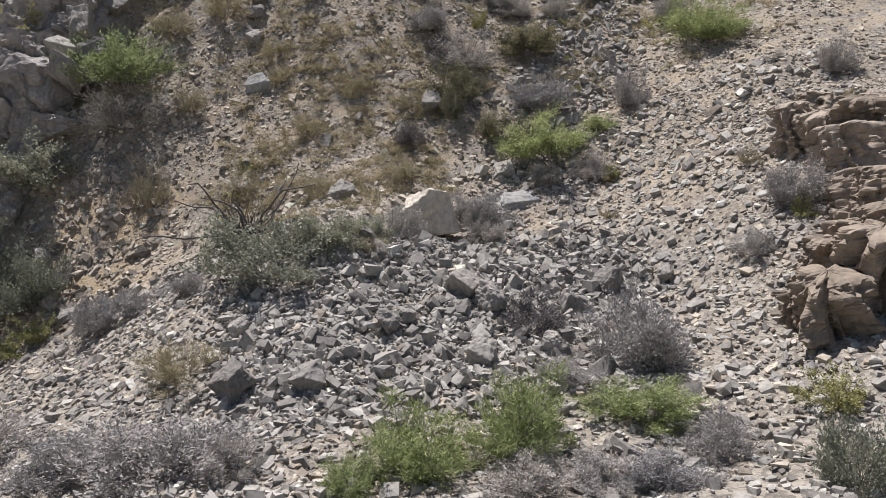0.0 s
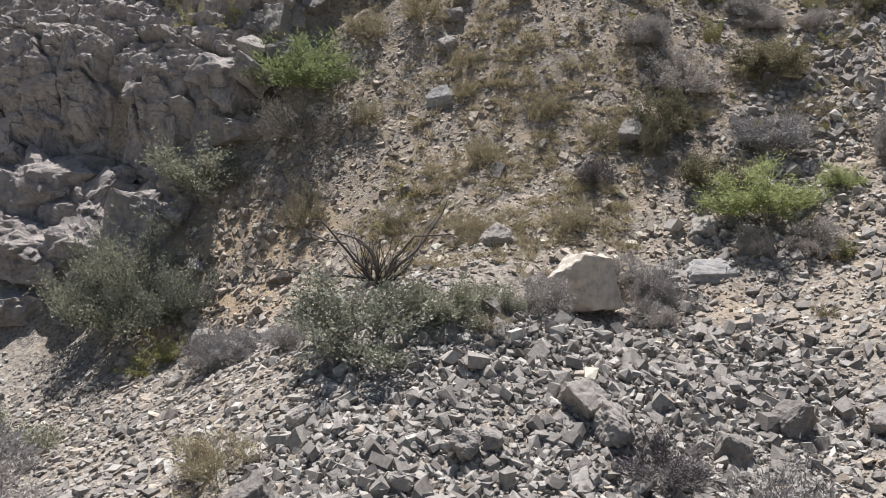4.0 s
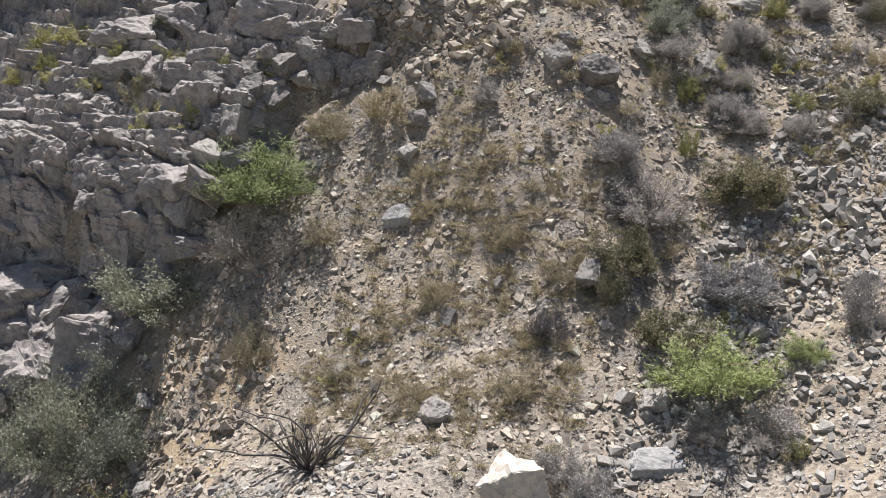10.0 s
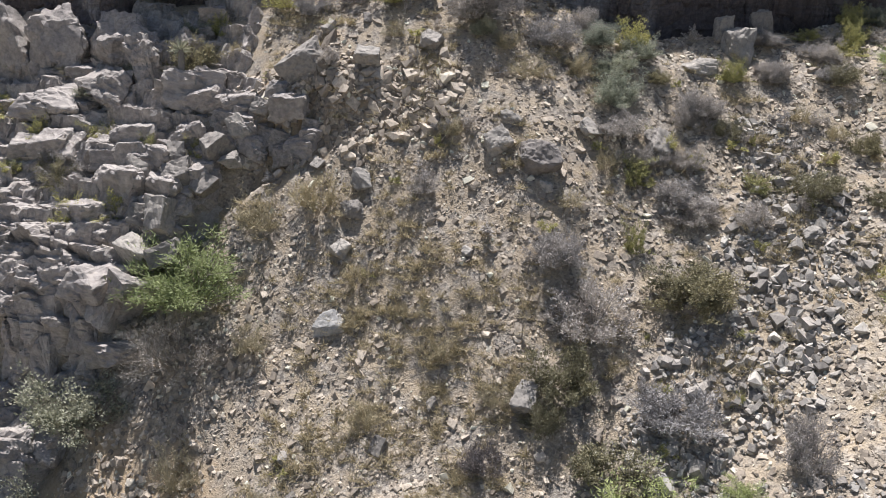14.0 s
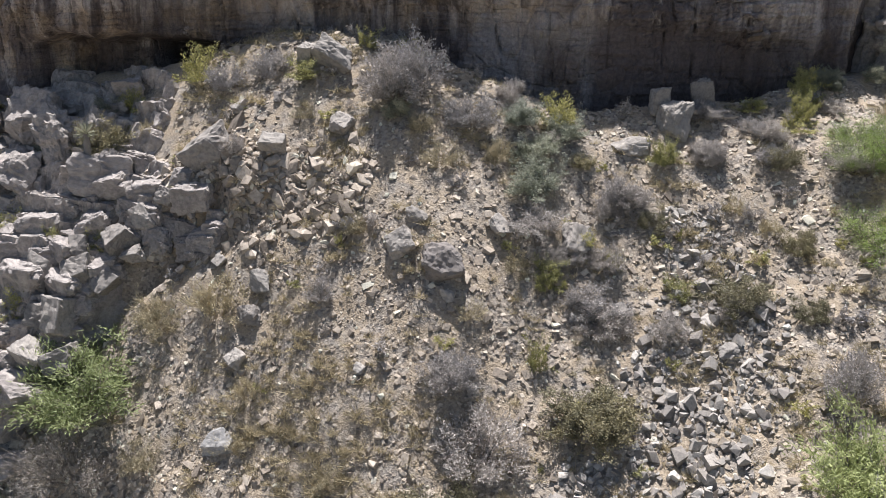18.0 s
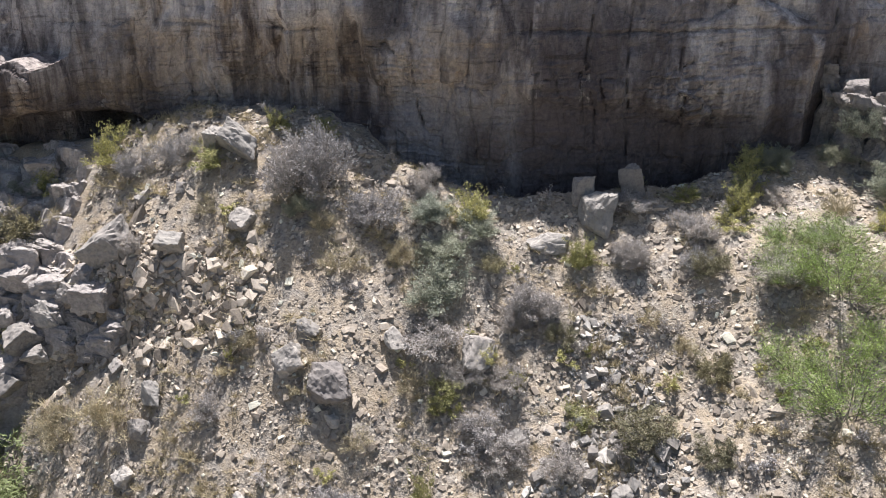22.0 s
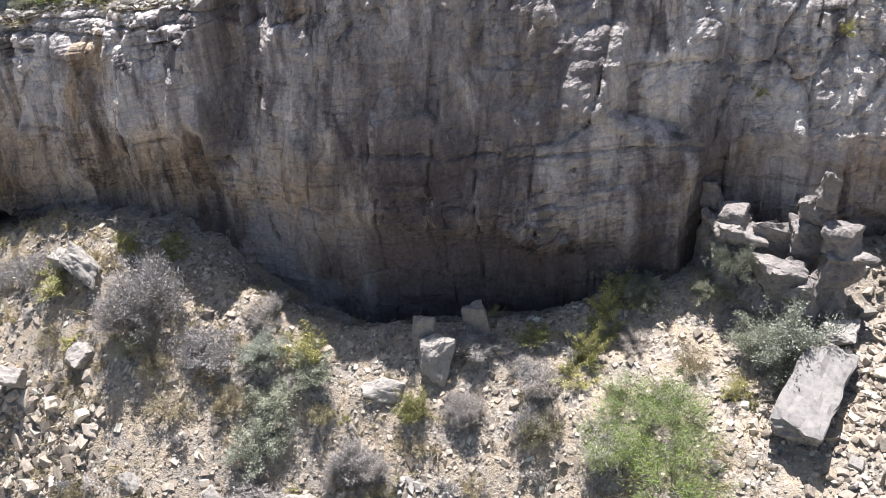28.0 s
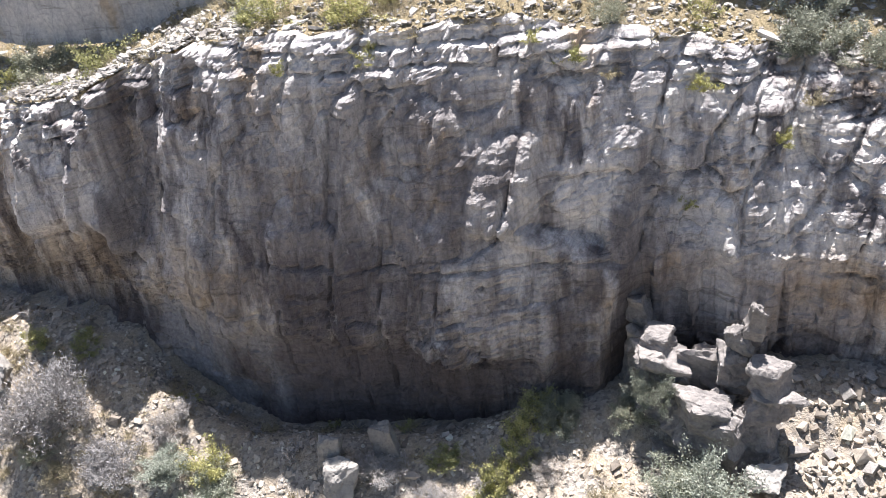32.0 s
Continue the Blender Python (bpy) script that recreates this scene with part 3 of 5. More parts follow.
d = d - 0.7 * pillar * hump(z, 28.2, 33.0, 0.35) + 0.75 * hump(x, -3.3, -1.8, 0.25) * np.clip((z - 26.5) / 3, 0, 1)
# the jutting block above the leaning ledge
d = d - 0.4 * hump(x, 7.9, 9.3, 0.15) * hump(z, 29.0, 31.4 + 0.15 * vnoise(x * 2, z * 0, 16), 0.12)
# the leaning ledge with its dark notch, and the shallow cave in the west
line = 29.0 - 0.5 * (x - 9.1)
above = z - line
d = d + 0.6 * hump(x, 9.1, 11.1, 0.14) * np.clip(above / 0.08, 0, 1) * np.exp(-np.clip(above, 0, 9) / 0.9)
d = d - 0.22 * np.exp(-(((above + 0.25) / 0.22) ** 2)) * hump(x, 9.0, 11.1, 0.3)
d = d + 0.45 * slabs(x, z, 0.8, 0.55, 7, 0.1)[0] * hump(x, 6.6, 8.6, 0.3) * hump(z, 24.6, 26.8, 0.3)
d = d - 1.9 * hump(x, -60, -15.6 + 0.3 * vnoise(z / 1.2, z * 0, 4), 0.25) * (z < 26.8 + 0.25 * vnoise(x * 1.2, z * 0, 5)) * np.clip(0.4 + (x + 24) / 5, 0.4, 1)
d = d + 2.6 * hump(x, -20.2, -13.6, 0.5) * hump(z, 10, 24.5 + 0.3 * vnoise(x * 0.8, z * 0, 6), 0.22)
d = d + 0.7 * np.exp(-(((x + 6.5) / 5.0) ** 4)) * np.exp(-(((z - 25.6) / 1.3) ** 2))
cliff_x, cliff_y, cliff_z = x - 0.24 * (d - cliff_back(x, z)), cliff_line(x) + d, z
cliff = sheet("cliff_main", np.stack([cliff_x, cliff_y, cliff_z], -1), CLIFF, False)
tagged(cliff, "tall stained grey and tan limestone cliff in shade", "cliff", kind="structure")
brim = cliff_line(xs) + d[-1]
back = np.linspace(0, 1, 60)[:, None]
bx = np.broadcast_to(xs[::4], (60, len(xs[::4])))
run = 10.0 * back**1.5
by = brim[::4] + run
bz = cliff_top(xs[::4]) - 0.01 + 0.24 * run + 0.22 * fbm(bx / 2.5, by / 2.5, 4, 77) * np.clip(run, 0, 1)
shelf = sheet("cliff_shelf", np.stack([bx, by, bz], -1), STRAW)
tagged(shelf, "grassy earth shelf on top of the cliff", "ground", kind="structure")


def upper_line(x):
    return cliff_line(x) + np.interp(x, [-30, -14, -6, 0, 8, 13, 17, 30], [3.6, 3.8, 4.3, 7.2, 8.2, 6.4, 5.8, 5.6]) + 0.2 * np.sin(x * 0.9)


ux, uX, uZ, uD = cliff_sheet(-36, 30, lambda a, b: 0.2 * (b - 33), lambda q: 33.0 + 0 * q, lambda q: 37.8 + 0.8 * fbm(q / 5, q * 0, 3, 91), 0.16, 83)
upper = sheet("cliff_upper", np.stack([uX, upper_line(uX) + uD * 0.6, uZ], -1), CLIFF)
tagged(upper, "upper tier of shaded grey limestone cliff", "cliff", kind="structure")

# ---- rock ledge in the west ----
lx = np.arange(-31, -11.0, 0.085)
fine = np.linspace(30.5, 46.2, 1600)
LX, FY = np.meshgrid(lx, fine)
FZ = land(LX, FY)
arc = np.vstack([np.zeros(len(lx)), np.cumsum(np.hypot(np.diff(FY, axis=0), np.diff(FZ, axis=0)), 0)])
rows = 270
ly = np.stack([np.interp(np.linspace(0, a[-1], rows), a, fine) for a in arc.T], 1)
lX = np.broadcast_to(lx, ly.shape)
lz = land(lX, ly)
# treads and risers of broken beds, each block at its own height
_, _, ra, rb = cells(lX / 1.7 + 0.3 * vnoise(lX / 2, ly / 2, 35), ly / 1.5, 36, 0.9)
bed = 0.55 + 0.6 * rb
lift = lz / bed + ra
tread = (np.floor(lift) + np.clip((lift - np.floor(lift) - 0.72) / 0.2, 0, 1) - ra) * bed
lz = lz + 0.9 * hump(ly, 36.2, 41.6, 0.4) * np.exp(-(((ledge_edge(ly) - lX - 0.8) / 1.6) ** 2))
upper_part = np.clip((ly - 36.0) / 0.8, 0, 1)
lz = lz + upper_part * (tread + 0.35 * bed - lz + 0.10 * (ra - 0.5))
inside = np.clip((ledge_edge(ly) + 0.5 * vnoise(lX / 1.3, ly / 1.3, 31) - lX) / 0.8, -1, 1)
inside = np.minimum(inside, np.clip((ly - 31.0 - 0.9 * vnoise(lX / 2, ly * 0, 33) - np.clip((lX + 19) * 0.6, 0, 3)) / 0.8, -1, 1))
vv = ly + lz
o1, j1 = pillows(lX, vv, 2.2, 3.0, 41, 0.16, 0.3)
o2, j2 = slabs(lX, vv, 1.1, 1.0, 45, 0.12, 0.3)
o3, j3 = slabs(lX, vv, 0.5, 0.4, 49, 0.16, 0.4)
o4, j4 = courses(lX, vv, 1.6, 0.6, 47, 0.07, 0.3)
push = 0.25 + (0.6 - 0.35 * upper_part) * o1 + (0.30 - 0.12 * upper_part) * o2 + 0.10 * o3 + 0.10 * o4 - (0.5 - 0.3 * upper_part) * (1 - j1) ** 2 - 0.16 * (1 - j2) - 0.04 * (1 - j3) - 0.07 * (1 - j4) + 0.10 * fbm(lX * 3, vv * 3, 4, 56) + 0.3 * fbm(lX / 2.5, vv / 2.5, 2, 54)
push = push - 2.4 * np.exp(-(((lX + 18.85 + 0.1 * (lz - 11)) / 0.4) ** 2)) * hump(lz, 9.6, 13.3, 0.3)
push = np.where(inside > 0, push * np.minimum(1, inside * 2 + 0.2), 0) - 0.9 * np.clip(-inside, 0, 1) - 0.35 * (inside < 0.02)
ledge = sheet("rock_ledge", np.stack([lX, ly - 0.75 * push, lz + 0.66 * push], -1), LEDGE, False)
tagged(ledge, "blocky grey jointed limestone ledge rising in steps", "rock", kind="structure")

# ---- stones ----


def hull(points):
    bm = bmesh.new()
    for p in points:
        bm.verts.new(p)
    bmesh.ops.convex_hull(bm, input=bm.verts)
    bmesh.ops.delete(bm, geom=[v for v in bm.verts if not v.link_faces], context="VERTS")
    return bm


def stone_shape(rng, flat=0.6):
    """An angular broken stone about one metre long, as arrays."""
    p = np.array([(a, b, c) for a in (-1, 1) for b in (-1, 1) for c in (-1, 1)]) * rng.uniform(0.6, 1.05, (8, 3))
    off = rng.choice(8, 2, replace=False)
    p[off[0]] *= rng.uniform(0.5, 0.75)
    p[off[1]] *= rng.uniform(0.65, 0.9, 3)
    p = np.vstack([p, rng.normal(size=(3, 3)) * (0.6, 0.6, 0.55)]) * (0.48, 0.38, 0.44 * flat)
    bm = hull(p)
    bm.verts.index_update()
    bmesh.ops.triangulate(bm, faces=bm.faces)
    co = np.array([v.co[:] for v in bm.verts])
    tri = np.array([[v.index for v in f.verts] for f in bm.faces])
    bm.free()
    return co, tri


rng = np.random.default_rng(4)
SHAPES = [stone_shape(rng, f) for f in (0.45, 0.5, 0.6, 0.6, 0.7, 0.7, 0.8, 0.8, 0.9, 0.55, 0.65, 0.75, 0.4, 0.85, 0.5, 0.6, 0.7, 0.8, 0.65, 0.45)]


def turned(rng, n, tip=0.5):
    """Turns about z, tipped a little, as matrices."""
    a, b, c = rng.uniform(0, 2 * np.pi, n), rng.normal(0, tip, n), rng.normal(0, tip, n)
    ca, sa, cb, sb, cc, sc = np.cos(a), np.sin(a), np.cos(b), np.sin(b), np.cos(c), np.sin(c)
    o, i = np.zeros(n), np.ones(n)
    rz = np.stack([ca, -sa, o, sa, ca, o, o, o, i], 1).reshape(-1, 3, 3)
    ry = np.stack([cb, o, sb, o, i, o, -sb, o, cb], 1).reshape(-1, 3, 3)
    rx = np.stack([i, o, o, o, cc, -sc, o, sc, cc], 1).reshape(-1, 3, 3)
    return rz @ ry @ rx


def lie(x, y):
    """Turns that lay a thing flat on the slope."""
    e = 0.4
    gx_, gy_ = (land(x + e, y) - land(x - e, y)) / (2 * e), (land(x, y + e) - land(x, y - e)) / (2 * e)
    up = np.stack([-gx_, -gy_, np.ones_like(gx_)], -1)
    up /= np.linalg.norm(up, axis=1)[:, None]
    ax = np.stack([np.ones_like(gx_), 0 * gx_, gx_], -1)
    ax /= np.linalg.norm(ax, axis=1)[:, None]
    return np.stack([ax, np.cross(up, ax), up], -1)


def many(name, shapes, place, size, rng, mat, tip=0.5, squash=0.25, on_slope=False, flat=1.0):
    """Many copies of some shapes, joined."""
    kind = rng.integers(0, len(shapes), len(place))
    turn = turned(rng, len(place), tip)
    if on_slope:
        turn = lie(place[:, 0], place[:, 1]) @ turn
    stretch = rng.uniform(1 - squash, 1 + squash, (len(place), 3)) * size[:, None] * (1, 1, flat)
    cos, tris, base = [], [], 0
    for k, (co, tri) in enumerate(shapes):
        w = np.flatnonzero(kind == k)
        if not len(w):
            continue
        p = np.einsum("nij,nkj->nki", turn[w], co[None] * stretch[w][:, None]) + place[w][:, None]
        cos.append(p.reshape(-1, 3))
        tris.append((tri[None] + base + np.arange(len(w))[:, None, None] * len(co)).reshape(-1, 3))
        base += len(w) * len(co)
    return raw_mesh(name, np.concatenate(cos), np.concatenate(tris), mat)


def strewn(rng, n, box, density):
    """Places within a box, kept by a density from 0 to 1."""
    x, y = rng.uniform(box[0], box[1], n), rng.uniform(box[2], box[3], n)
    keep = rng.uniform(size=n) < density(x, y)
    return x[keep], y[keep]


def pile_density(x, y):
    edge = 1.2 * fbm(x / 2, y / 2, 3, 61)
    return np.clip(1.6 - ((x - 0.3 + edge) / 5.2) ** 4 - ((y - 21.8 - 0.18 * x + edge) / 4.6) ** 4, 0, 1)


def gully_density(x, y):
    mid = np.interp(y, [28, 30, 33, 36, 40, 43, 45], [2.2, 2.6, 3.4, 6.0, 7.6, 8.0, 7.0])
    wide = np.interp(y, [28, 33, 36, 40, 45], [1.0, 0.9, 2.2, 2.6, 1.2])
    return np.clip(1.5 - ((x - mid + 0.6 * fbm(x, y, 3, 64)) / wide) ** 2, 0, 1)


def clear_rock(x, y):
    return (x > ledge_edge(y) + 0.2) & (y < cliff_line(x) - 0.3)


def stuff(name, x, y, size, seed, label, mat=STONE, sink=0.07, tip=0.28, flat=1.0):
    r = np.random.default_rng(seed)
    p = np.stack([x, y, earth(x, y) + size * sink], -1)
    return tagged(new(name, many(name, SHAPES, p, size, r, mat, tip, on_slope=True, flat=flat)), label, "stones", kind="stuff")


r = np.random.default_rng(11)
x, y = strewn(r, 34000, (-8, 9, 15.5, 29), pile_density)
stuff("pile_stones", x, y, np.clip(r.lognormal(-2.2, 0.5, len(x)), 0.05, 0.5), 1, "heaped angular grey limestone rubble", GREY_STONE, sink=0.16, tip=0.55)
x, y = strewn(r, 9500, (-1, 12, 27, 46), gully_density)
stuff("gully_stones", x, y, np.clip(r.lognormal(-1.95, 0.5, len(x)), 0.07, 0.55), 2, "angular pale grey rubble filling the gully", GREY_STONE, sink=0.15, tip=0.5)
x, y = strewn(r, 72000, (-16, 19, 14, 53), lambda x, y: 0.25 + 0.75 * np.clip(0.5 + 1.6 * fbm(x / 2.5, y / 4, 4, 66), 0, 1))
k = clear_rock(x, y)
x, y = x[k], y[k]
stuff("slope_stones", x, y, np.clip(r.lognormal(-2.3, 0.48, len(x)), 0.05, 0.42), 3, "loose small grey stones strewn over the slope", sink=0.04, tip=0.26, flat=0.75)
x, y = strewn(r, 11500, (-14, 19, 27, 53), lambda x, y: np.clip(0.35 + 1.3 * fbm(x / 3, y / 3, 3, 67), 0, 1))
k = clear_rock(x, y)
x, y = x[k], y[k]
stuff("slope_rocks", x, y, np.clip(r.lognormal(-1.95, 0.42, len(x)), 0.09, 0.55), 9, "flat angular limestone rocks lying on the slope", sink=0.06, tip=0.26, flat=0.65)
x, y = strewn(r, 600, (-14.5, -9.5, 28.5, 36), lambda x, y: 0.7 + 0 * x)
stuff("foot_stones", x, y, np.clip(r.lognormal(-1.6, 0.4, len(x)), 0.1, 0.55), 10, "pale broken stones below the rock ledge", sink=0.15, tip=0.45)
x, y = strewn(r, 17000, (-26, -3, 11, 29), lambda x, y: np.clip(1.3 - ((y - 20) / 8.5) ** 4, 0, 1) * 0.9)
stuff("wash_stones", x, y, np.clip(r.lognormal(-2.1, 0.45, len(x)), 0.05, 0.4), 4, "small grey gravel stones in the wash", GREY_STONE)
x, y = strewn(r, 5200, (15, 22, 44, 58), lambda x, y: 0.2 + np.clip((x - 16.6) / 1.5, 0, 0.8) * (y < cliff_line(x)))
stuff("scree_stones", x, y, np.clip(r.lognormal(-2.0, 0.5, len(x)), 0.06, 0.6), 5, "pale limestone scree under the cliff", sink=0.15, tip=0.5)
x, y = strewn(r, 13000, (-4, 15, 10.5, 34), lambda x, y: 0.8 * ((x > 4) | (y < 17.5)))
stuff("bank_stones", x, y, np.clip(r.lognormal(-2.0, 0.5, len(x)), 0.06, 0.5), 6, "grey stones on the eastern bank", GREY_STONE)
x = r.uniform(-13.5, -4, 2100)
y = 41.8 + 0.12 * (x + 8) + r.normal(0, 0.6, len(x))
stuff("scarp_stones", x, y, np.clip(r.lognormal(-1.75, 0.55, len(x)), 0.07, 0.6), 7, "stones sticking out of a red earth bank", sink=0.05)
sx = np.concatenate([r.uniform(-26, 24, 7000), r.uniform(-26, 1, 7000)])
run_ = 0.05 + np.concatenate([4.5 * r.uniform(0, 1, 7000) ** 1.4, 1.5 * r.uniform(0, 1, 7000)])
ss = np.clip(r.lognormal(-2.25, 0.5, 14000), 0.05, 0.42)
sy = np.interp(sx, xs, brim) + run_
sz = np.interp(sx, xs, cliff_top(xs)) + 0.24 * run_ + 0.22 * fbm(sx / 2.5, sy / 2.5, 4, 77) * np.clip(run_, 0, 1) + 0.1 * ss
tagged(new("shelf_stones", many("shelf_stones", SHAPES, np.stack([sx, sy, sz], -1), ss, r, GREY_STONE, 0.25, flat=0.6)), "loose stones on the cliff shelf", "stones", kind="stuff")

PROTO = [raw_mesh("stone", co, tri, STONE_ONE) for co, tri in SHAPES]


def heap(name, label, count, box, density, mean, seed):
    """A heap as one thing, each of its larger stones a part."""
    r = np.random.default_rng(seed)
    x, y = strewn(r, count * 6, box, density)
    x, y = x[:count], y[:count]
    cx, cy = float(np.mean(x)), float(np.mean(y))
    h = new(name)
    h.location = (cx, cy, ground_at(cx, cy))
    tagged(h, label, "rubble heap")
    for px, py, pz in zip(x, y, earth(x, y)):
        s = float(np.clip(r.lognormal(mean, 0.35), 0.18, 0.8))
        o = part("stone", PROTO[r.integers(len(PROTO))], h)
        o.location = (px - cx, py - cy, pz + 0.22 * s - h.location.z)
        o.rotation_euler = (r.normal(0.3, 0.45), r.normal(0, 0.45), r.uniform(0, 6.3))
        o.scale = (s * r.uniform(0.85, 1.2), s * r.uniform(0.8, 1.2), s * r.uniform(0.8, 1.2))


# ---- boulders ----


def column_mesh(seed, w, d, h, mat=None, beds=1.0, lump=0.18, step=0.055, cols=56, grit=0.10, jag=1.0):
    """A stubby column of bedded rock, with worn beds, joints and a rounded top."""
    rows = int(h / step) + 10
    v = np.linspace(0, 1, rows)[:, None]
    a = np.linspace(0, 2 * np.pi, cols + 1)[None, :-1]
    z = h * v
    u = a * (w + d) / 4 + seed
    box = (np.abs(np.cos(a)) ** 5 + np.abs(np.sin(a)) ** 5) ** -0.2
    out, joint = courses(u + 0 * z, z + 0 * a, 0.55, 0.30, seed, 0.05, 0.15)
    fine_, gap = courses(u + 0 * z, z + 0 * a, 0.8, 0.11, seed + 9, 0.03, 0.1)
    big = vnoise(z * 0.9 + 0 * a, 0 * a + seed * 1.7 + 0 * z, seed + 3)
    k = 1 + 0.16 * big + beds * (0.30 * out - 0.12 * (1 - joint) + 0.07 * fine_ - 0.06 * (1 - gap)) / max(w, d) * 1.4 + lump * fbm(2 * np.cos(a) + z * 0.4, 2 * np.sin(a) + z * 0.4 + seed, 3, seed + 5)
    face, split = slabs(u + 0 * z, z + 0 * a, 0.75, 0.6, seed + 13, 0.10, 0.4)
    k = k + jag * (0.34 * face - 0.16 * (1 - split)) / max(w, d) + grit * fbm(6 * np.cos(a) + z * 2.5, 6 * np.sin(a) + z * 2.5 + seed, 3, seed + 15) / max(w, d)
    k = np.maximum(k, 0.25)
    k = k * np.sqrt(np.clip(1 - ((v - 0.90) / 0.1).clip(0, 1) ** 3, 0, 1)) * (1.12 - 0.16 * v)
    lean_ = 0.10 * h * vnoise(v * 1.5, v * 0 + seed, seed)
    p = np.stack([box * np.cos(a) * k * w / 2 + lean_ * v, box * np.sin(a) * k * d / 2, z + 0.05 * fbm(3 * np.cos(a), 3 * np.sin(a) + seed, 2, seed + 7) * v], -1)
    i = np.arange(rows * cols).reshape(rows, cols)
    j = np.roll(i, -1, 1)
    return raw_mesh("rock_mass", p.reshape(-1, 3), np.stack([i[:-1], j[:-1], j[1:], i[1:]], -1).reshape(-1, 4), mat or OUTCROP)


def boulder_mesh(seed, mat, size, n=13, boxy=0.0, rough=0.05, layers=0.0, crag=0.16, fine=0.15):
    """A block of rock of about that size, standing on z = 0, with broken faces and worn edges."""
    r = np.random.default_rng(seed)
    p = r.normal(size=(n, 3))
    p /= np.linalg.norm(p, axis=1)[:, None]
    box = np.array([(a, b, c) for a in (-1, 1) for b in (-1, 1) for c in (-1, 1)]) * 0.78 + r.normal(0, 0.20, (8, 3))
    p = np.vstack([box, p[:5] * 0.98]) if boxy > 0.5 else np.vstack([p, box[r.permutation(8)[:4]]])
    bm = hull(p)
    bmesh.ops.dissolve_limit(bm, angle_limit=0.2, verts=bm.verts, edges=bm.edges)
    bmesh.ops.bevel(bm, geom=list(bm.edges), offset=0.05, segments=1, affect="EDGES", clamp_overlap=True)
    bmesh.ops.triangulate(bm, faces=bm.faces)
    for _ in range(3):
        bmesh.ops.subdivide_edges(bm, edges=[e for e in bm.edges if e.calc_length() > fine], cuts=1)
        bmesh.ops.triangulate(bm, faces=bm.faces)
    for v in bm.verts:
        q = v.co * 1.6 + Vector((seed * 3.1, 0, 0))
        chip = noise.voronoi(q * 1.1)[0]
        v.co += v.co.normalized() * (crag * (0.35 - chip[0] * (1.6 - chip[1])) + rough * 2.6 * noise.noise(q) + 1.5 * rough * noise.noise(q * 2.9) + rough * noise.noise(q * 6.5))
        if layers:
            k = 1 + layers * noise.noise(Vector((seed, 0.3 * v.co.x, v.co.z * size[2] * 1.1))) + 0.8 * layers * noise.noise(Vector((seed, 5, v.co.z * size[2] * 2.6)))
            v.co = Vector((v.co.x * k, v.co.y * k, v.co.z))
    lo = min(v.co.z for v in bm.verts)
    hi = max(v.co.z for v in bm.verts)
    for v in bm.verts:
        v.co = Vector((v.co.x * size[0] / 2, v.co.y * size[1] / 2, (v.co.z - lo) / (hi - lo) * size[2]))
    me = bpy.data.meshes.new("boulder")
    bm.to_mesh(me)
    bm.free()
    me.materials.append(mat)
    return me


def boulder(x, y, size, seed, mat=STONE_ONE, label="angular grey limestone boulder half sunk in the slope", turn=(0, 0, 0), boxy=0.0, sink=0.2, z=None, group="boulders on the slope", layers=0.0, flush=True, crag=0.16):
    """A boulder sunk into the ground; a flush one lies with the slope."""
    o = new("boulder", boulder_mesh(seed, mat, size, boxy=boxy, layers=layers, crag=crag))
    bed = Matrix(lie(np.array([x]), np.array([y]))[0].tolist()) if flush else Matrix.Identity(3)
    rot = bed @ Euler([radians(a) for a in turn]).to_matrix()
    o.matrix_basis = Matrix.Translation(Vector((x, y, ground_at(x, y) if z is None else z)) - rot @ Vector((0, 0, sink * size[2]))) @ rot.to_4x4()
    return tagged(o, label, "boulder", group)


boulder(0.3, 27.9, (1.45, 1.4, 1.75), 2, CREAM, "large pale cream limestone boulder above the rubble", (14, -14, -30), 1.0, 0.02, flush=False, crag=0.06)
boulder(-0.5, 26.6, (0.6, 0.55, 0.6), 3)
boulder(16.3, 50.5, (1.5, 3.6, 1.5), 5, BLOCK, "long pale limestone block lying in the scree", (2, 4, -4), 1.0, 0.22, crag=0.24)
boulder(16.6, 53.2, (1.3, 1.0, 0.8), 6, PALE, "rounded pale boulder behind a long block", (0, 0, 20), 0.0, 0.1)
boulder(5.5, 48.4, (1.1, 0.9, 1.6), 8, PALE, "white broken boulder at the foot of the cliff", (-18, 12, 30), 0.0, 0.2, flush=False)
boulder(4.9, 49.0, (0.8, 0.55, 1.35), 9, STONE_ONE, "upright grey slab behind a white boulder", (-8, 9, 30), 1.0, 0.2, flush=False)
boulder(6.45, 50.0, (1.0, 0.5, 1.3), 10, STONE_ONE, "tall grey slab leaning by the cliff foot", (-6, -14, 15), 1.0, 0.15, flush=False, crag=0.05)
boulder(4.2, 47.4, (1.5, 0.9, 0.4), 12, STONE_ONE, "flat pale bedrock hump in the gully head", (4, 0, 10), 0.0, 0.5)
boulder(-6.6, 36.3, (1.35, 0.9, 0.4), 13, BLUE, "pale bluish broken slab lying on the slope", (4, 0, 10), 0.0, 0.3)
boulder(-0.6, 41.1, (1.8, 1.5, 1.3), 14, DARK_ROCK, "big dark weathered boulder in the slope", (0, 0, 25), 0.0, 0.4)
boulder(3.1, 30.4, (1.5, 1.0, 0.5), 15, BLUE, "tilted flat grey slab beside the gully", (4, 8, 15), 1.0, 0.35)
boulder(-10.3, 42.5, (2.0, 1.4, 1.3), 16, STONE_ONE, "big brown-grey boulder on the upper bank", (-12, 0, 15), 1.0, 0.25)
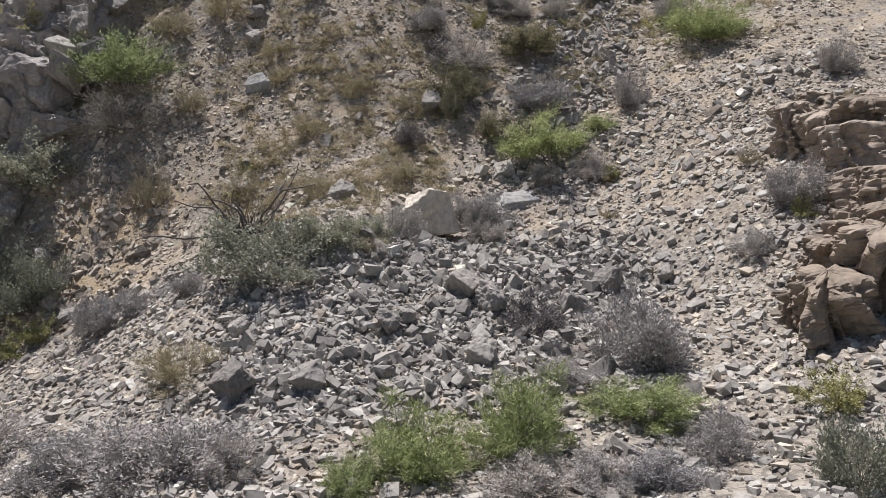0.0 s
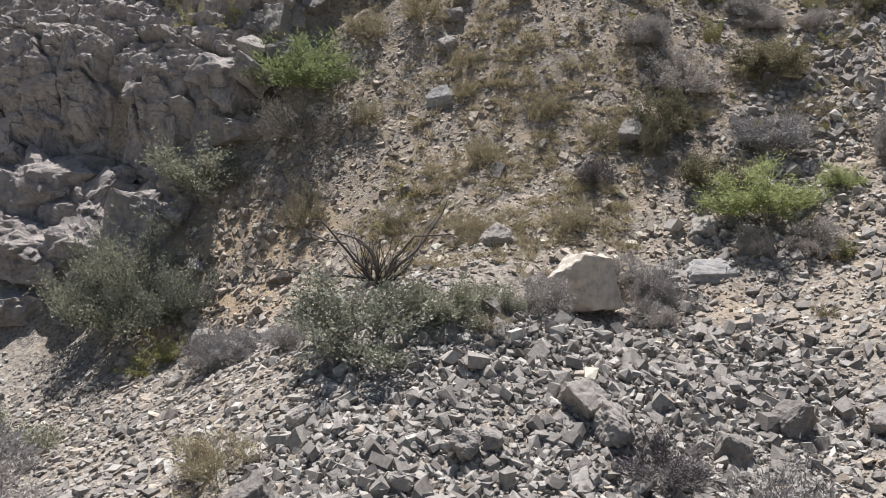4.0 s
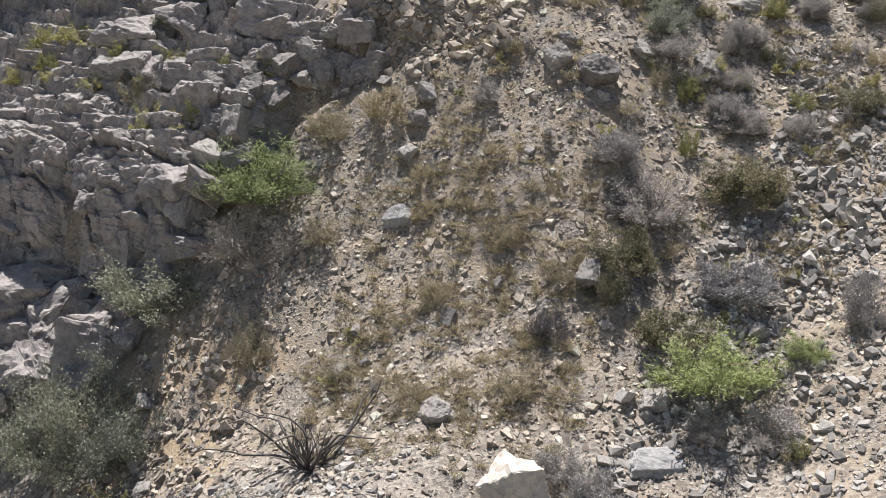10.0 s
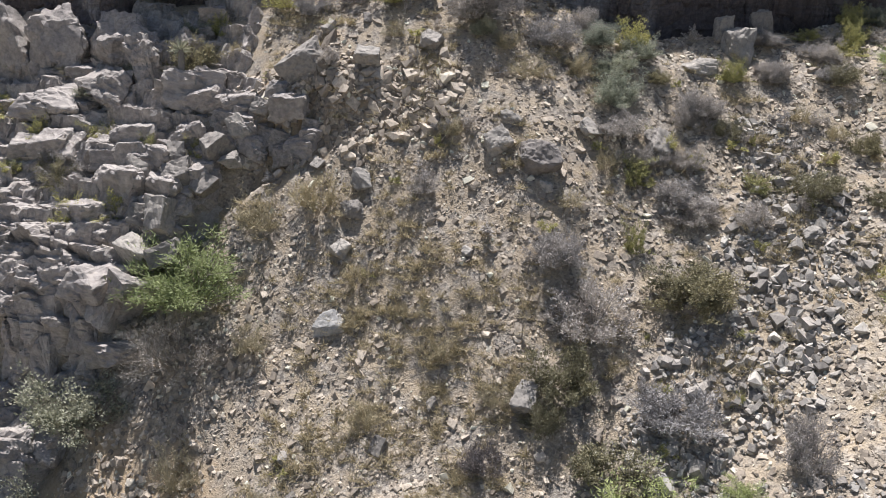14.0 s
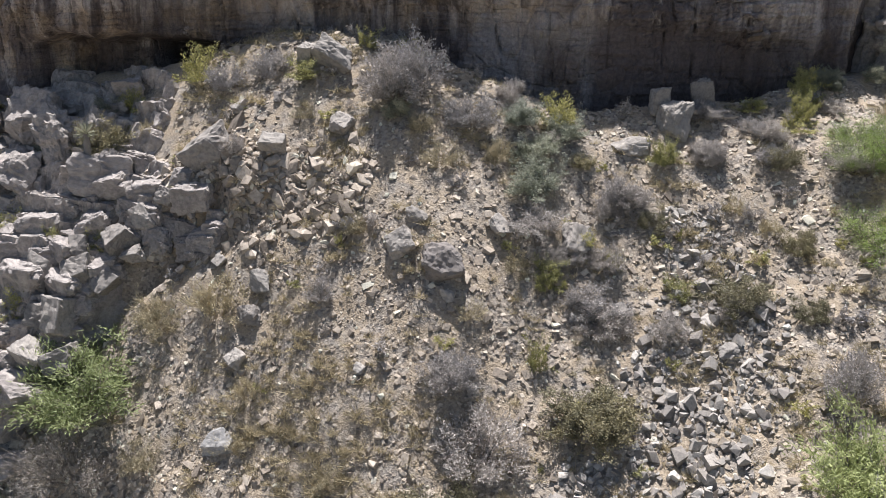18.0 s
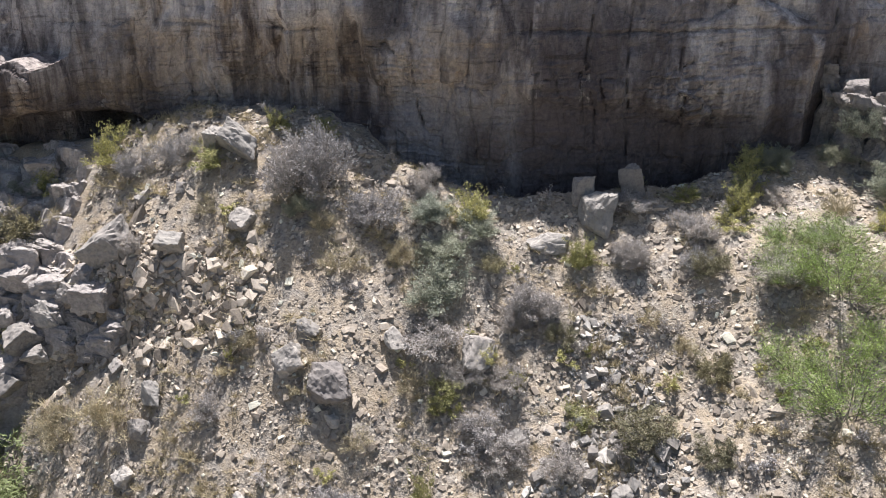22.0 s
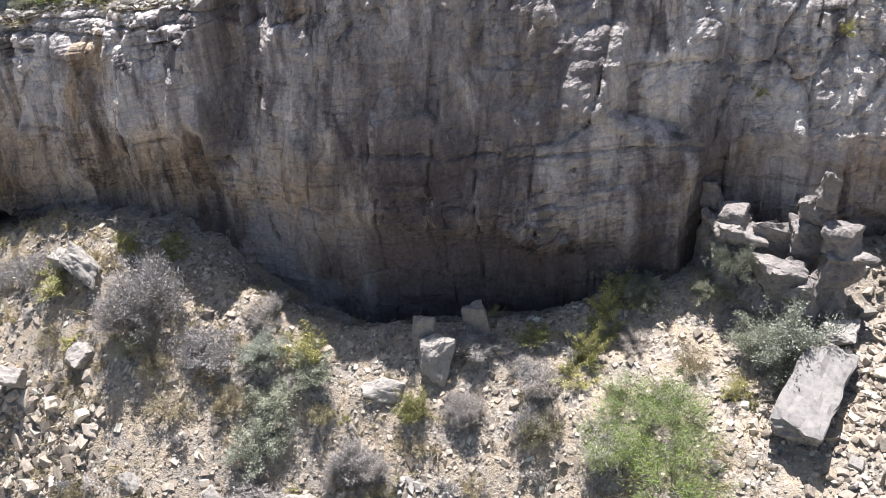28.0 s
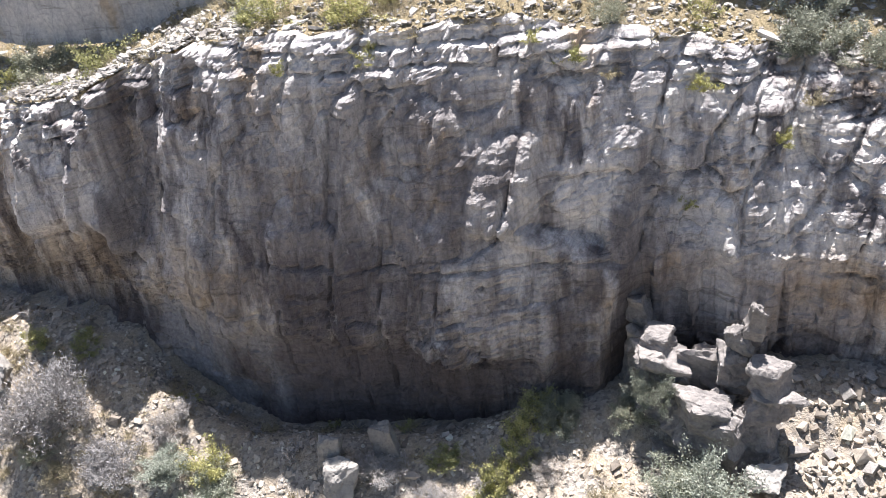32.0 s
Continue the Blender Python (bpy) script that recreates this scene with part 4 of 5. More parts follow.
boulder(-7.9, 42.9, (1.1, 0.9, 0.9), 17, PALE, "pale angular boulder on the upper bank", (0, 10, 20), 1.0, 0.3)
boulder(-7.1, 46.2, (1.7, 1.1, 1.2), 18, PALE, "pale boulder on the crest of the mound", (0, 14, -15), 1.0, 0.25)
boulder(-8.2, 46.1, (0.7, 0.7, 1.2), 19, PALE, "narrow pale boulder standing on the crest", (-15, 18, 5), 1.0, 0.25)
SMALL = [(-2.0, 42.1, 0.9), (-2.2, 41.2, 1.1), (-5.7, 44.1, 1.1), (5.8, 49.2, 0.5), (-6.8, 39.1, 1.0), (-6.8, 38.1, 0.8), (-6.8, 39.9, 0.95), (-8.7, 40.4, 0.65), (-0.3, 40.4, 0.55), (4.9, 42.4, 0.75), (3.1, 43.9, 1.5), (0.6, 42.9, 0.85), (8.4, 41.6, 0.75), (-9.9, 44.1, 0.65), (-8.4, 44.4, 0.55), (-2.4, 38.2, 0.5)]
SMALL += [(-2.4, 34.8, 0.58), (-3.6, 33.4, 0.66), (-6.5, 32.9, 0.55), (-6.4, 31.6, 0.55), (-5.7, 31.9, 0.5), (0.4, 35.1, 1.05), (-2.9, 30.2, 1.3), (2.9, 32.2, 0.95), (-3.4, 24.0, 0.75), (-2.6, 23.9, 0.75), (-12.8, 30.1, 0.7), (-11.8, 29.2, 0.6), (-11.1, 26.7, 0.6), (-13.4, 31.5, 0.7), (16.2, 44.6, 1.3)]
for i, (bx, by, s) in enumerate(SMALL):
    boulder(bx, by, (s, s * 0.8, s * 0.55), 40 + i, (STONE_ONE, PALE)[i % 3 == 0], sink=0.3, turn=(3, 8 * (-1) ** i, 47 * i), boxy=float(i % 2), label=("angular grey limestone block on the slope", "pale limestone block on the slope")[i % 3 == 0])
EDGE = [(-15.2, 38.8, 1.3), (-13.6, 39.2, 1.2), (-12.8, 40.2, 1.1), (-13.7, 38.1, 1.3), (-12.2, 41.1, 0.9), (-14.5, 38.0, 1.0), (-13.2, 37.3, 1.2), (-12.9, 39.2, 0.9), (-14.3, 39.8, 0.9), (-11.5, 41.6, 0.8), (-14.4, 36.9, 1.1), (-12.1, 40.1, 0.7)]
for i, (bx, by, s) in enumerate(EDGE):
    boulder(bx, by, (s * 1.1, s * 0.9, s), 500 + i, STONE_ONE, "angular grey block at the broken edge of the ledge", (-18, 6 * (-1) ** i, 37 * i), 1.0, 0.2, z=float(land(bx, by)) + 0.25, group="blocks of the ledge", crag=0.1)
PILE = [(-1.3, 20.5, 0.7), (0.6, 22.7, 0.95), (1.2, 21.9, 0.95), (3.5, 22.6, 0.8), (-4.6, 20.9, 0.6), (-4.3, 18.5, 0.8), (-2.9, 18.4, 0.8), (0.7, 19.3, 0.7), (2.5, 19.9, 0.7), (-0.8, 20.7, 0.5), (6.4, 23.9, 0.65), (4.8, 23.8, 0.9), (-2.1, 19.5, 0.55)]
for i, (bx, by, s) in enumerate(PILE):
    boulder(bx, by, (s, s * 0.85, s * 0.75), 70 + i, STONE_ONE, "angular grey boulder on the rubble heap", (20, 10 * (-1) ** i, 61 * i), float(i % 2), 0.1, group="boulders on the rubble heap")
BANK = [(8.0, 19.2, 1.5, 1.9), (9.1, 19.7, 1.5, 2.5), (8.6, 21.2, 1.4, 1.4), (9.4, 21.2, 1.6, 1.5), (10.6, 22.6, 1.7, 1.9), (11.2, 24.8, 1.9, 1.5), (10.8, 27.1, 1.3, 2.0), (11.3, 26.2, 1.4, 1.7), (12.0, 25.8, 1.5, 1.9), (12.6, 25.8, 1.4, 1.7), (12.9, 29.9, 2.2, 0.7), (7.5, 19.8, 0.9, 0.9), (10.2, 20.0, 1.6, 2.2)]
for i, (bx, by, w, h) in enumerate(BANK):
    o = new("bank_rock", column_mesh(100 + i, w * 0.78, w * 0.8, h * 1.1, TAN_ROCK, 0.15, 0.9, 0.06, 46, 0.6))
    o.location = (bx + 0.6, by, ground_at(bx, by) - 0.3 * h)
    o.rotation_euler = (radians(6), radians(-8), 0.9 * i)
    tagged(o, "weathered tan bank rock with dark hollows", "rock", "rocks of the eastern bank")
# bedded blocks that lie before the ledge
FRONT = [(-21.2, 34.0, 3.0, 2.6, 2.3), (-19.0, 33.6, 2.6, 2.4, 2.2), (-17.0, 33.5, 2.0, 1.9, 2.0), (-20.3, 31.8, 2.6, 2.2, 1.8), (-18.2, 32.0, 2.2, 2.0, 1.7), (-16.4, 32.2, 1.5, 1.4, 1.2), (-22.6, 32.0, 2.4, 2.4, 2.0), (-19.6, 30.2, 1.8, 1.6, 1.1), (-17.4, 30.6, 1.2, 1.1, 0.9), (-15.4, 33.9, 1.0, 1.0, 1.2), (-23.6, 43.2, 2.6, 2.2, 3.0), (-21.2, 43.0, 2.4, 2.0, 2.9), (-19.2, 43.4, 2.0, 1.8, 2.4), (-17.2, 42.8, 1.6, 1.5, 2.4), (-15.9, 43.3, 1.3, 1.3, 1.8), (-18.2, 41.6, 1.6, 1.5, 1.4), (-14.3, 42.2, 1.1, 1.1, 1.2)]
for i, (bx, by, w, d_, h) in enumerate(FRONT):
    o = new("ledge_block", boulder_mesh(330 + i, FRONT_ROCK, (w * 1.25, d_ * 1.25, h * 1.3), boxy=0.0, crag=0.30, layers=0.10, rough=0.07, fine=0.08))
    o.location = (bx, by, ground_at(bx, by) - 0.5 * h)
    o.rotation_euler = (radians(14), radians(6 * (-1) ** i), 0.25 * (-1) ** i)
    tagged(o, "grey bedded limestone block standing against the ledge", "rock", "blocks of the ledge")

LEDGE_ROCKS = [boulder_mesh(700 + i, LEDGE, (1.1, 1.1, 1.1), boxy=float(i % 4 > 0), crag=0.17, rough=0.06, fine=0.09) for i in range(10)]
ledge_rng = np.random.default_rng(91)


def ledge_block(x, y, z, w, d_, h, label, tilt=0.08):
    """A jointed block of the ledge, set into the rock behind it."""
    o = new("ledge_block", LEDGE_ROCKS[ledge_rng.integers(len(LEDGE_ROCKS))])
    o.location, o.scale = (x, y, z), (w, d_, h)
    o.rotation_euler = (ledge_rng.normal(-tilt, 0.14), ledge_rng.normal(0, 0.12), ledge_rng.normal(0, 0.25))
    tagged(o, label, "rock", "blocks of the ledge")


# the wall: uneven courses of upright blocks with a dark cleft
for k, wz in enumerate(np.arange(6.8, 13.6, 1.05)):
    cleft = -18.85 - 0.1 * (wz - 11)
    for side, stop in ((-1, -26.0), (1, -14.2)):
        wx = cleft + side * 0.3
        while (stop - wx) * side > 0:
            w = float(ledge_rng.uniform(0.7, 1.8))
            ledge_block(wx + side * w / 2, 34.55 + 0.20 * (wz - 8) + ledge_rng.uniform(-0.35, 0.2), wz + ledge_rng.uniform(-0.2, 0.2), w * 1.02, 1.6, ledge_rng.uniform(1.0, 1.9), "tall jointed grey limestone block in the ledge wall", 0.36)
            wx += side * w
# the jointed rock face beside the crevice, under the red bank
for _ in range(34):
    bx = float(ledge_rng.uniform(-13.2, -9.3))
    by = 41.5 + 0.12 * (bx + 8) + float(ledge_rng.normal(0, 0.35))
    w = float(np.clip(ledge_rng.lognormal(-0.5, 0.3), 0.35, 1.0))
    ledge_block(bx, by, float(land(bx, by)) - 0.45 * w, w * 1.1, w, w * ledge_rng.uniform(0.8, 1.2), "brown-grey jointed block under a red earth bank")
# lumpy blocks before the wall
for _ in range(60):
    bx, by = float(ledge_rng.uniform(-24.5, -15.2)), float(ledge_rng.uniform(29.8, 34.3))
    by = max(by, 31.0 + 0.55 * max(bx + 19, 0.0))
    w = float(np.clip(ledge_rng.lognormal(0.0, 0.35), 0.5, 1.9))
    ledge_block(bx, by, ground_at(bx, by) + 0.35 - 0.3 * w, w * 1.15, w, w * ledge_rng.uniform(0.8, 1.3), "lumpy grey limestone block before the ledge wall", 0.3)
# broken beds above the wall
for _ in range(150):
    by = float(ledge_rng.uniform(36.0, 45.0))
    bx = float(ledge_edge(by)) - 0.2 - 1.5 * (by > 42.3) - float(ledge_rng.uniform(0, 1)) ** 1.3 * 12
    w = float(np.clip(ledge_rng.lognormal(-0.2, 0.4), 0.35, 2.0))
    ledge_block(bx, by, float(land(bx, by)) + 0.05 - 0.25 * w, w * 1.15, w, w * ledge_rng.uniform(0.7, 1.0), "angular grey limestone block on top of the ledge")

# the outcrop with its pinnacle at the cliff's foot
outcrop = new("rock_outcrop")
outcrop.location = (14.5, 54.4, 22.0)
OUT = [(14.3, 54.0, 21.8, 1.5, 1.2, 2.7), (15.25, 54.0, 21.8, 1.3, 1.2, 2.5), (14.75, 53.9, 23.6, 1.3, 0.9, 1.1), (13.2, 54.5, 21.8, 1.3, 1.2, 2.6), (13.15, 54.5, 23.9, 1.1, 1.0, 1.5), (13.05, 54.6, 25.2, 0.7, 0.7, 0.55), (13.9, 55.3, 21.8, 2.2, 1.0, 3.4), (14.6, 55.2, 23.8, 1.0, 0.8, 1.3), (15.0, 55.0, 24.2, 0.8, 0.7, 1.3), (15.2, 55.0, 25.2, 0.6, 0.55, 1.0), (15.4, 55.1, 25.9, 0.45, 0.45, 1.1), (16.05, 54.4, 21.8, 1.1, 1.1, 2.5), (16.1, 54.5, 23.9, 0.95, 0.95, 1.2), (16.15, 54.5, 24.9, 0.75, 0.8, 0.85), (12.1, 55.6, 21.8, 1.2, 1.1, 3.4), (12.0, 55.7, 24.9, 0.95, 0.9, 1.2), (13.7, 53.6, 21.6, 1.3, 1.0, 1.4)]
for i, (bx, by, bz, sx_, sy_, sz_) in enumerate(OUT):
    o = part("rock_mass", boulder_mesh(300 + i, OUTCROP, (sx_ * 1.32, sy_ * 1.3, sz_ * 1.2), boxy=float(i % 3 > 0), layers=0.26, crag=0.22, fine=0.08), outcrop)
    o.location = (bx - 14.5, by - 54.4, 1.1 * (bz - 21.8) - 0.2)
    o.rotation_euler = (radians(4), radians(5 * (-1) ** i), radians(10 + 14 * (-1) ** i))
tagged(outcrop, "layered grey limestone outcrop with a small pinnacle before the cliff", "rock")

heap("rubble_heap", "heap of broken grey limestone rubble in the wash", 290, (-5.5, 7, 17, 27.5), pile_density, -1.35, 21)
heap("gully_rubble", "stream of angular pale grey stones down the gully", 260, (0, 11, 28, 45), gully_density, -1.3, 22)
heap("east_scree", "pale broken scree stones below the cliff", 120, (16.5, 21, 45, 57), lambda x, y: 0.9 * (y < cliff_line(x)), -1.35, 23)

# ---- plants ----


def tubes(lines, sides=3):
    """Tapered tubes along lines of (place, radius), as arrays."""
    cos, quads, base = [], [], 0
    ang = np.arange(sides) * 2 * np.pi / sides
    for pts, rad in lines:
        pts = np.asarray(pts)
        along = np.gradient(pts, axis=0)
        along /= np.linalg.norm(along, axis=1)[:, None] + 1e-9
        side = np.cross(along, (0.3, 0.5, 0.81))
        side /= np.linalg.norm(side, axis=1)[:, None] + 1e-9
        other = np.cross(along, side)
        ring = pts[:, None] + np.asarray(rad)[:, None, None] * (np.cos(ang)[None, :, None] * side[:, None] + np.sin(ang)[None, :, None] * other[:, None])
        cos.append(ring.reshape(-1, 3))
        n = len(pts)
        i = base + np.arange((n - 1) * sides).reshape(n - 1, sides)
        j = base + (np.arange(n - 1)[:, None] * sides + (np.arange(sides) + 1) % sides)
        quads.append(np.stack([i, j, j + sides, i + sides], -1).reshape(-1, 4))
        base += n * sides
    return np.concatenate(cos), np.concatenate(quads)


def leaves(r, at, way, long, wide):
    """Small pointed blades at places, along ways."""
    n = len(at)
    side = np.cross(way, r.normal(size=(n, 3)))
    side /= np.linalg.norm(side, axis=1)[:, None] + 1e-9
    L, W = long[:, None] * way, wide[:, None] * side
    co = np.stack([at, at + 0.5 * L + W, at + L, at + 0.5 * L - W], 1).reshape(-1, 3)
    return co, np.arange(4 * n).reshape(n, 4)


def limb(r, start, way, length, bend, droop, steps=5):
    pts, p, w = [start], np.array(start, float), np.array(way, float)
    for _ in range(steps):
        w = w + r.normal(0, bend, 3) + (0, 0, droop)
        w /= np.linalg.norm(w)
        p = p + w * length / steps
        pts.append(p)
    return np.array(pts)


def shrub(name, seed, wide, high, stems, twigs, foliage, mats, leaf=(0.05, 0.012), label="", clump=6, stem_r=0.0075):
    """A shrub with its branches and its foliage, standing on the origin."""
    r = np.random.default_rng(seed)
    lines, tips = [], []
    lumps = r.normal(size=(clump, 3))
    lumps /= np.linalg.norm(lumps, axis=1)[:, None]
    size = (wide + high) / 2
    for _ in range(stems):
        a, e = r.uniform(0, 2 * np.pi), np.arccos(r.uniform(0.02, 1))
        w = np.array([np.cos(a) * np.sin(e), np.sin(a) * np.sin(e), np.cos(e) + 0.12])
        lump = 0.72 + 0.32 * np.max(lumps @ w) ** 2
        w2 = w * (wide / 2, wide / 2, high)
        reach = np.linalg.norm(w2) * lump * r.uniform(0.75, 1.05)
        start = np.array([np.cos(a), np.sin(a), 0]) * r.uniform(0, 0.15) * wide + (0, 0, -0.08)
        pts = limb(r, start, w2 / np.linalg.norm(w2), reach, 0.14, 0.04, 4)
        lines.append((pts, np.linspace(stem_r, stem_r * 0.3, len(pts)) * size))
        for _ in range(twigs):
            k = r.uniform(0.9, len(pts) - 1.01)
            i = int(k)
            q = pts[i] + (pts[i + 1] - pts[i]) * (k - i)
            tw = (pts[i + 1] - pts[i]) / np.linalg.norm(pts[i + 1] - pts[i]) + r.normal(0, 0.65, 3)
            tw /= np.linalg.norm(tw)
            t2 = np.array([q, q + tw * reach * r.uniform(0.15, 0.36)])
            lines.append((t2, np.array([0.4, 0.12]) * stem_r * size))
            tips.append(t2)
    co, quads = tubes(lines, 3)
    t = np.array(tips)
    n = foliage
    pick, along = r.integers(0, len(t), n), r.uniform(0.1, 1.1, n)[:, None]
    run = t[pick, 1] - t[pick, 0]
    at = t[pick, 0] + run * along + r.normal(0, 0.045 * size, (n, 3))
    at[:, 2] = np.maximum(at[:, 2], 0.02)
    way = run / (np.linalg.norm(run, axis=1)[:, None] + 1e-9) + r.normal(0, 0.6, (n, 3)) + (0, 0, 0.3)
    way /= np.linalg.norm(way, axis=1)[:, None]
    side = np.cross(way, r.normal(size=(n, 3)))
    side /= np.linalg.norm(side, axis=1)[:, None] + 1e-9
    L, W = leaf[0] * r.uniform(0.6, 1.4, n)[:, None] * way, leaf[1] * r.uniform(0.7, 1.3, n)[:, None] * side
    lc = np.stack([at - W, at + W, at + L], 1).reshape(-1, 3)
    thing = new(name)
    part("branchwork", raw_mesh("branchwork", co, quads, mats[0]), thing)
    part("foliage", raw_mesh("foliage", lc, np.arange(3 * n).reshape(n, 3), mats[1]), thing)
    return tagged(thing, label, "shrub", "desert shrubs")


GREY_M = plant_material("dry_grey_twigs", (0.27, 0.252, 0.242), (0.50, 0.472, 0.45), 0.2)
TREE_M = plant_material("fresh_green_leaves", (0.15, 0.215, 0.06), (0.36, 0.46, 0.16), 0.35)
OLIVE_M = plant_material("grey_green_leaves", (0.20, 0.21, 0.155), (0.41, 0.415, 0.325))
GREEN_M = plant_material("bright_green_leaves", (0.20, 0.235, 0.095), (0.40, 0.45, 0.225), 0.35)
YELLOW_M = plant_material("yellow_green_leaves", (0.24, 0.24, 0.095), (0.47, 0.45, 0.21))
TAN_M = plant_material("straw_leaves", (0.29, 0.25, 0.165), (0.50, 0.445, 0.31), 0.25)

GRASS_M = plant_material("dry_grass_blades", (0.30, 0.255, 0.155), (0.55, 0.475, 0.32), 0.35)

DARK_M = plant_material("dark_olive_leaves", (0.15, 0.14, 0.085), (0.34, 0.315, 0.205))
SAGE_M = plant_material("sage_leaves", (0.23, 0.25, 0.195), (0.44, 0.46, 0.37))
PURPLE_M = plant_material("dead_brush_twigs", (0.13, 0.115, 0.115), (0.29, 0.26, 0.25), 0.1)
LEAFY = {  # width, height, stems, twigs, leaves, wood, leaf material, leaf size, clumps
    "grey": ("dry_shrub", 2.0, 1.3, 38, 7, 9500, BARK, GREY_M, (0.085, 0.014), 7, "dry grey twiggy shrub almost without leaves"),
    "olive": ("leafy_shrub", 2.2, 1.6, 32, 6, 8500, BARK, OLIVE_M, (0.07, 0.022), 8, "dense grey-green leafy desert shrub"),
    "dark": ("dark_shrub", 2.2, 1.6, 32, 6, 8500, BARK, DARK_M, (0.075, 0.022), 8, "dense dark olive-brown desert shrub"),
    "sage": ("sage_shrub", 2.2, 2.4, 34, 8, 12500, BARK, SAGE_M, (0.08, 0.022), 9, "tall pale grey-green desert shrub"),
    "green": ("green_shrub", 2.2, 1.6, 34, 8, 9500, BARK, GREEN_M, (0.12, 0.014), 8, "bright green feathery desert shrub"),
    "bush": ("leafy_shrub", 3.2, 2.4, 44, 9, 24000, BARK, OLIVE_M, (0.07, 0.02), 10, "large dense grey-green desert shrub"),
    "tree": ("green_tree", 4.6, 3.6, 40, 9, 9500, BARK, TREE_M, (0.13, 0.018), 14, "bright green feathery small tree with grey limbs"),
    "twigs": ("bare_shrub", 3.4, 1.9, 60, 12, 5000, BARK, GREY_M, (0.14, 0.008), 8, "large bare grey shrub of tangled branches"),
    "dead": ("dead_brush", 1.6, 1.0, 44, 9, 5000, DEAD, PURPLE_M, (0.10, 0.010), 6, "low dead dark purple-grey brush"),
    "yellow": ("yellow_shrub", 1.4, 0.9, 22, 5, 3200, BARK, YELLOW_M, (0.065, 0.016), 6, "low yellow-green desert shrub"),
    "tan": ("straw_shrub", 1.7, 1.1, 34, 5, 3000, TAN_M, TAN_M, (0.12, 0.010), 6, "dry straw-coloured round bush"),
    "small_grey": ("dry_shrub", 0.8, 0.5, 12, 4, 800, BARK, GREY_M, (0.075, 0.013), 5, "small dry grey twiggy bush"),
    "small_yellow": ("yellow_shrub", 0.8, 0.5, 11, 4, 800, BARK, YELLOW_M, (0.065, 0.013), 5, "small low yellow-green bush"),
    "small_tan": ("straw_shrub", 0.8, 0.5, 14, 4, 750, TAN_M, TAN_M, (0.09, 0.010), 5, "small dry straw-coloured bush"),
}
KINDS = {k: [shrub(v[0], 201 + 7 * n + i, v[1], v[2], v[3], v[4], v[5], (v[6], v[7]), v[8], v[10], v[9]) for i in range(2)] for n, (k, v) in enumerate(LEAFY.items())}
UNIT = {k: v[1:3] for k, v in LEAFY.items()}
used = {}


def plant(kind, x, y, w, h, turn, z=None):
    """A shrub of that kind, w wide and h high. The first of each kind is the one that was built."""
    protos = KINDS[kind]
    i = used.get(kind, 0)
    used[kind] = i + 1
    u = UNIT[kind]
    s = w / u[0]
    m = Matrix.LocRotScale((x, y, (ground_at(x, y) if z is None else z) - 0.03), Euler((0, 0, turn)), (s, s, max(0.5 * s, 0.85 * h / u[1])))
    ob = protos[i % 2]
    if i < 2:
        ob.matrix_basis = m
        return ob
    c = copy_thing(ob, Matrix())
    c.matrix_basis = m
    return c


GREY = [(-7.3, 16.3, 1.7, 0.9), (-5.2, 15.7, 3.0, 1.2), (-3.9, 15.2, 1.1, 0.7), (1.0, 14.2, 1.6, 0.6), (2.2, 14.1, 1.3, 0.5), (4.5, 15.1, 1.4, 0.9), (3.3, 14.0, 1.6, 0.6), (4.3, 19.3, 2.4, 1.9), (2.5, 18.2, 1.3, 0.6), (-10.0, 26.4, 1.3, 1.1), (-8.6, 26.2, 1.5, 0.8), (10.0, 24.1, 1.7, 1.3), (8.3, 22.9, 1.2, 0.7), (15.0, 31.7, 1.3, 1.4), (-1.0, 26.0, 1.7, 1.1), (1.8, 27.7, 1.3, 0.8), (2.0, 28.6, 1.6, 1.2), (0.8, 29.3, 1.3, 0.9), (-10.0, 27.2, 1.7, 1.1), (-6.8, 25.0, 1.2, 0.7), (1.8, 37.4, 2.8, 1.7), (4.8, 35.4, 2.4, 1.3), (8.2, 34.3, 1.5, 1.6), (0.6, 38.7, 1.5, 1.1), (5.9, 31.3, 1.7, 1.0)]
GREY_B = [(4.3, 31.1, 1.0, 0.8), (-18.5, 38.9, 2.0, 1.2), (-9.4, 45.6, 1.6, 1.2), (-4.3, 45.7, 2.8, 2.0), (-1.4, 45.8, 2.0, 1.3), (-0.3, 47.4, 1.2, 0.9), (6.6, 49.5, 1.5, 0.6), (0.4, 38.6, 1.9, 1.1), (6.6, 42.0, 1.5, 0.9), (4.6, 41.8, 1.8, 0.9), (4.6, 45.6, 1.4, 1.0), (3.9, 45.0, 1.1, 0.9), (11.8, 40.7, 1.8, 1.6), (-4.5, 39.7, 1.1, 0.8), (9.0, 48.2, 1.2, 0.7), (6.8, 47.8, 1.2, 0.7), (2.9, 43.1, 1.1, 0.8), (-9.2, 42.4, 1.0, 0.7), (4.2, 43.5, 1.3, 0.9), (4.2, 45.6, 1.6, 1.0), (1.6, 43.6, 2.2, 0.9), (7.1, 47.9, 1.2, 0.8), (8.3, 49.4, 1.1, 0.6), (4.2, 42.2, 2.0, 1.0)]
GREY_C = [(6.5, 49.4, 1.4, 0.6), (-0.4, 48.2, 1.0, 0.6), (-11.1, 45.1, 1.5, 1.1), (11.0, 51.4, 1.0, 0.6), (8.9, 49.2, 1.4, 0.9), (6.9, 47.7, 1.1, 0.8), (11.5, 48.0, 1.9, 0.9), (16.9, 52.2, 0.9, 0.7), (-3.8, 46.2, 2.5, 2.1)]
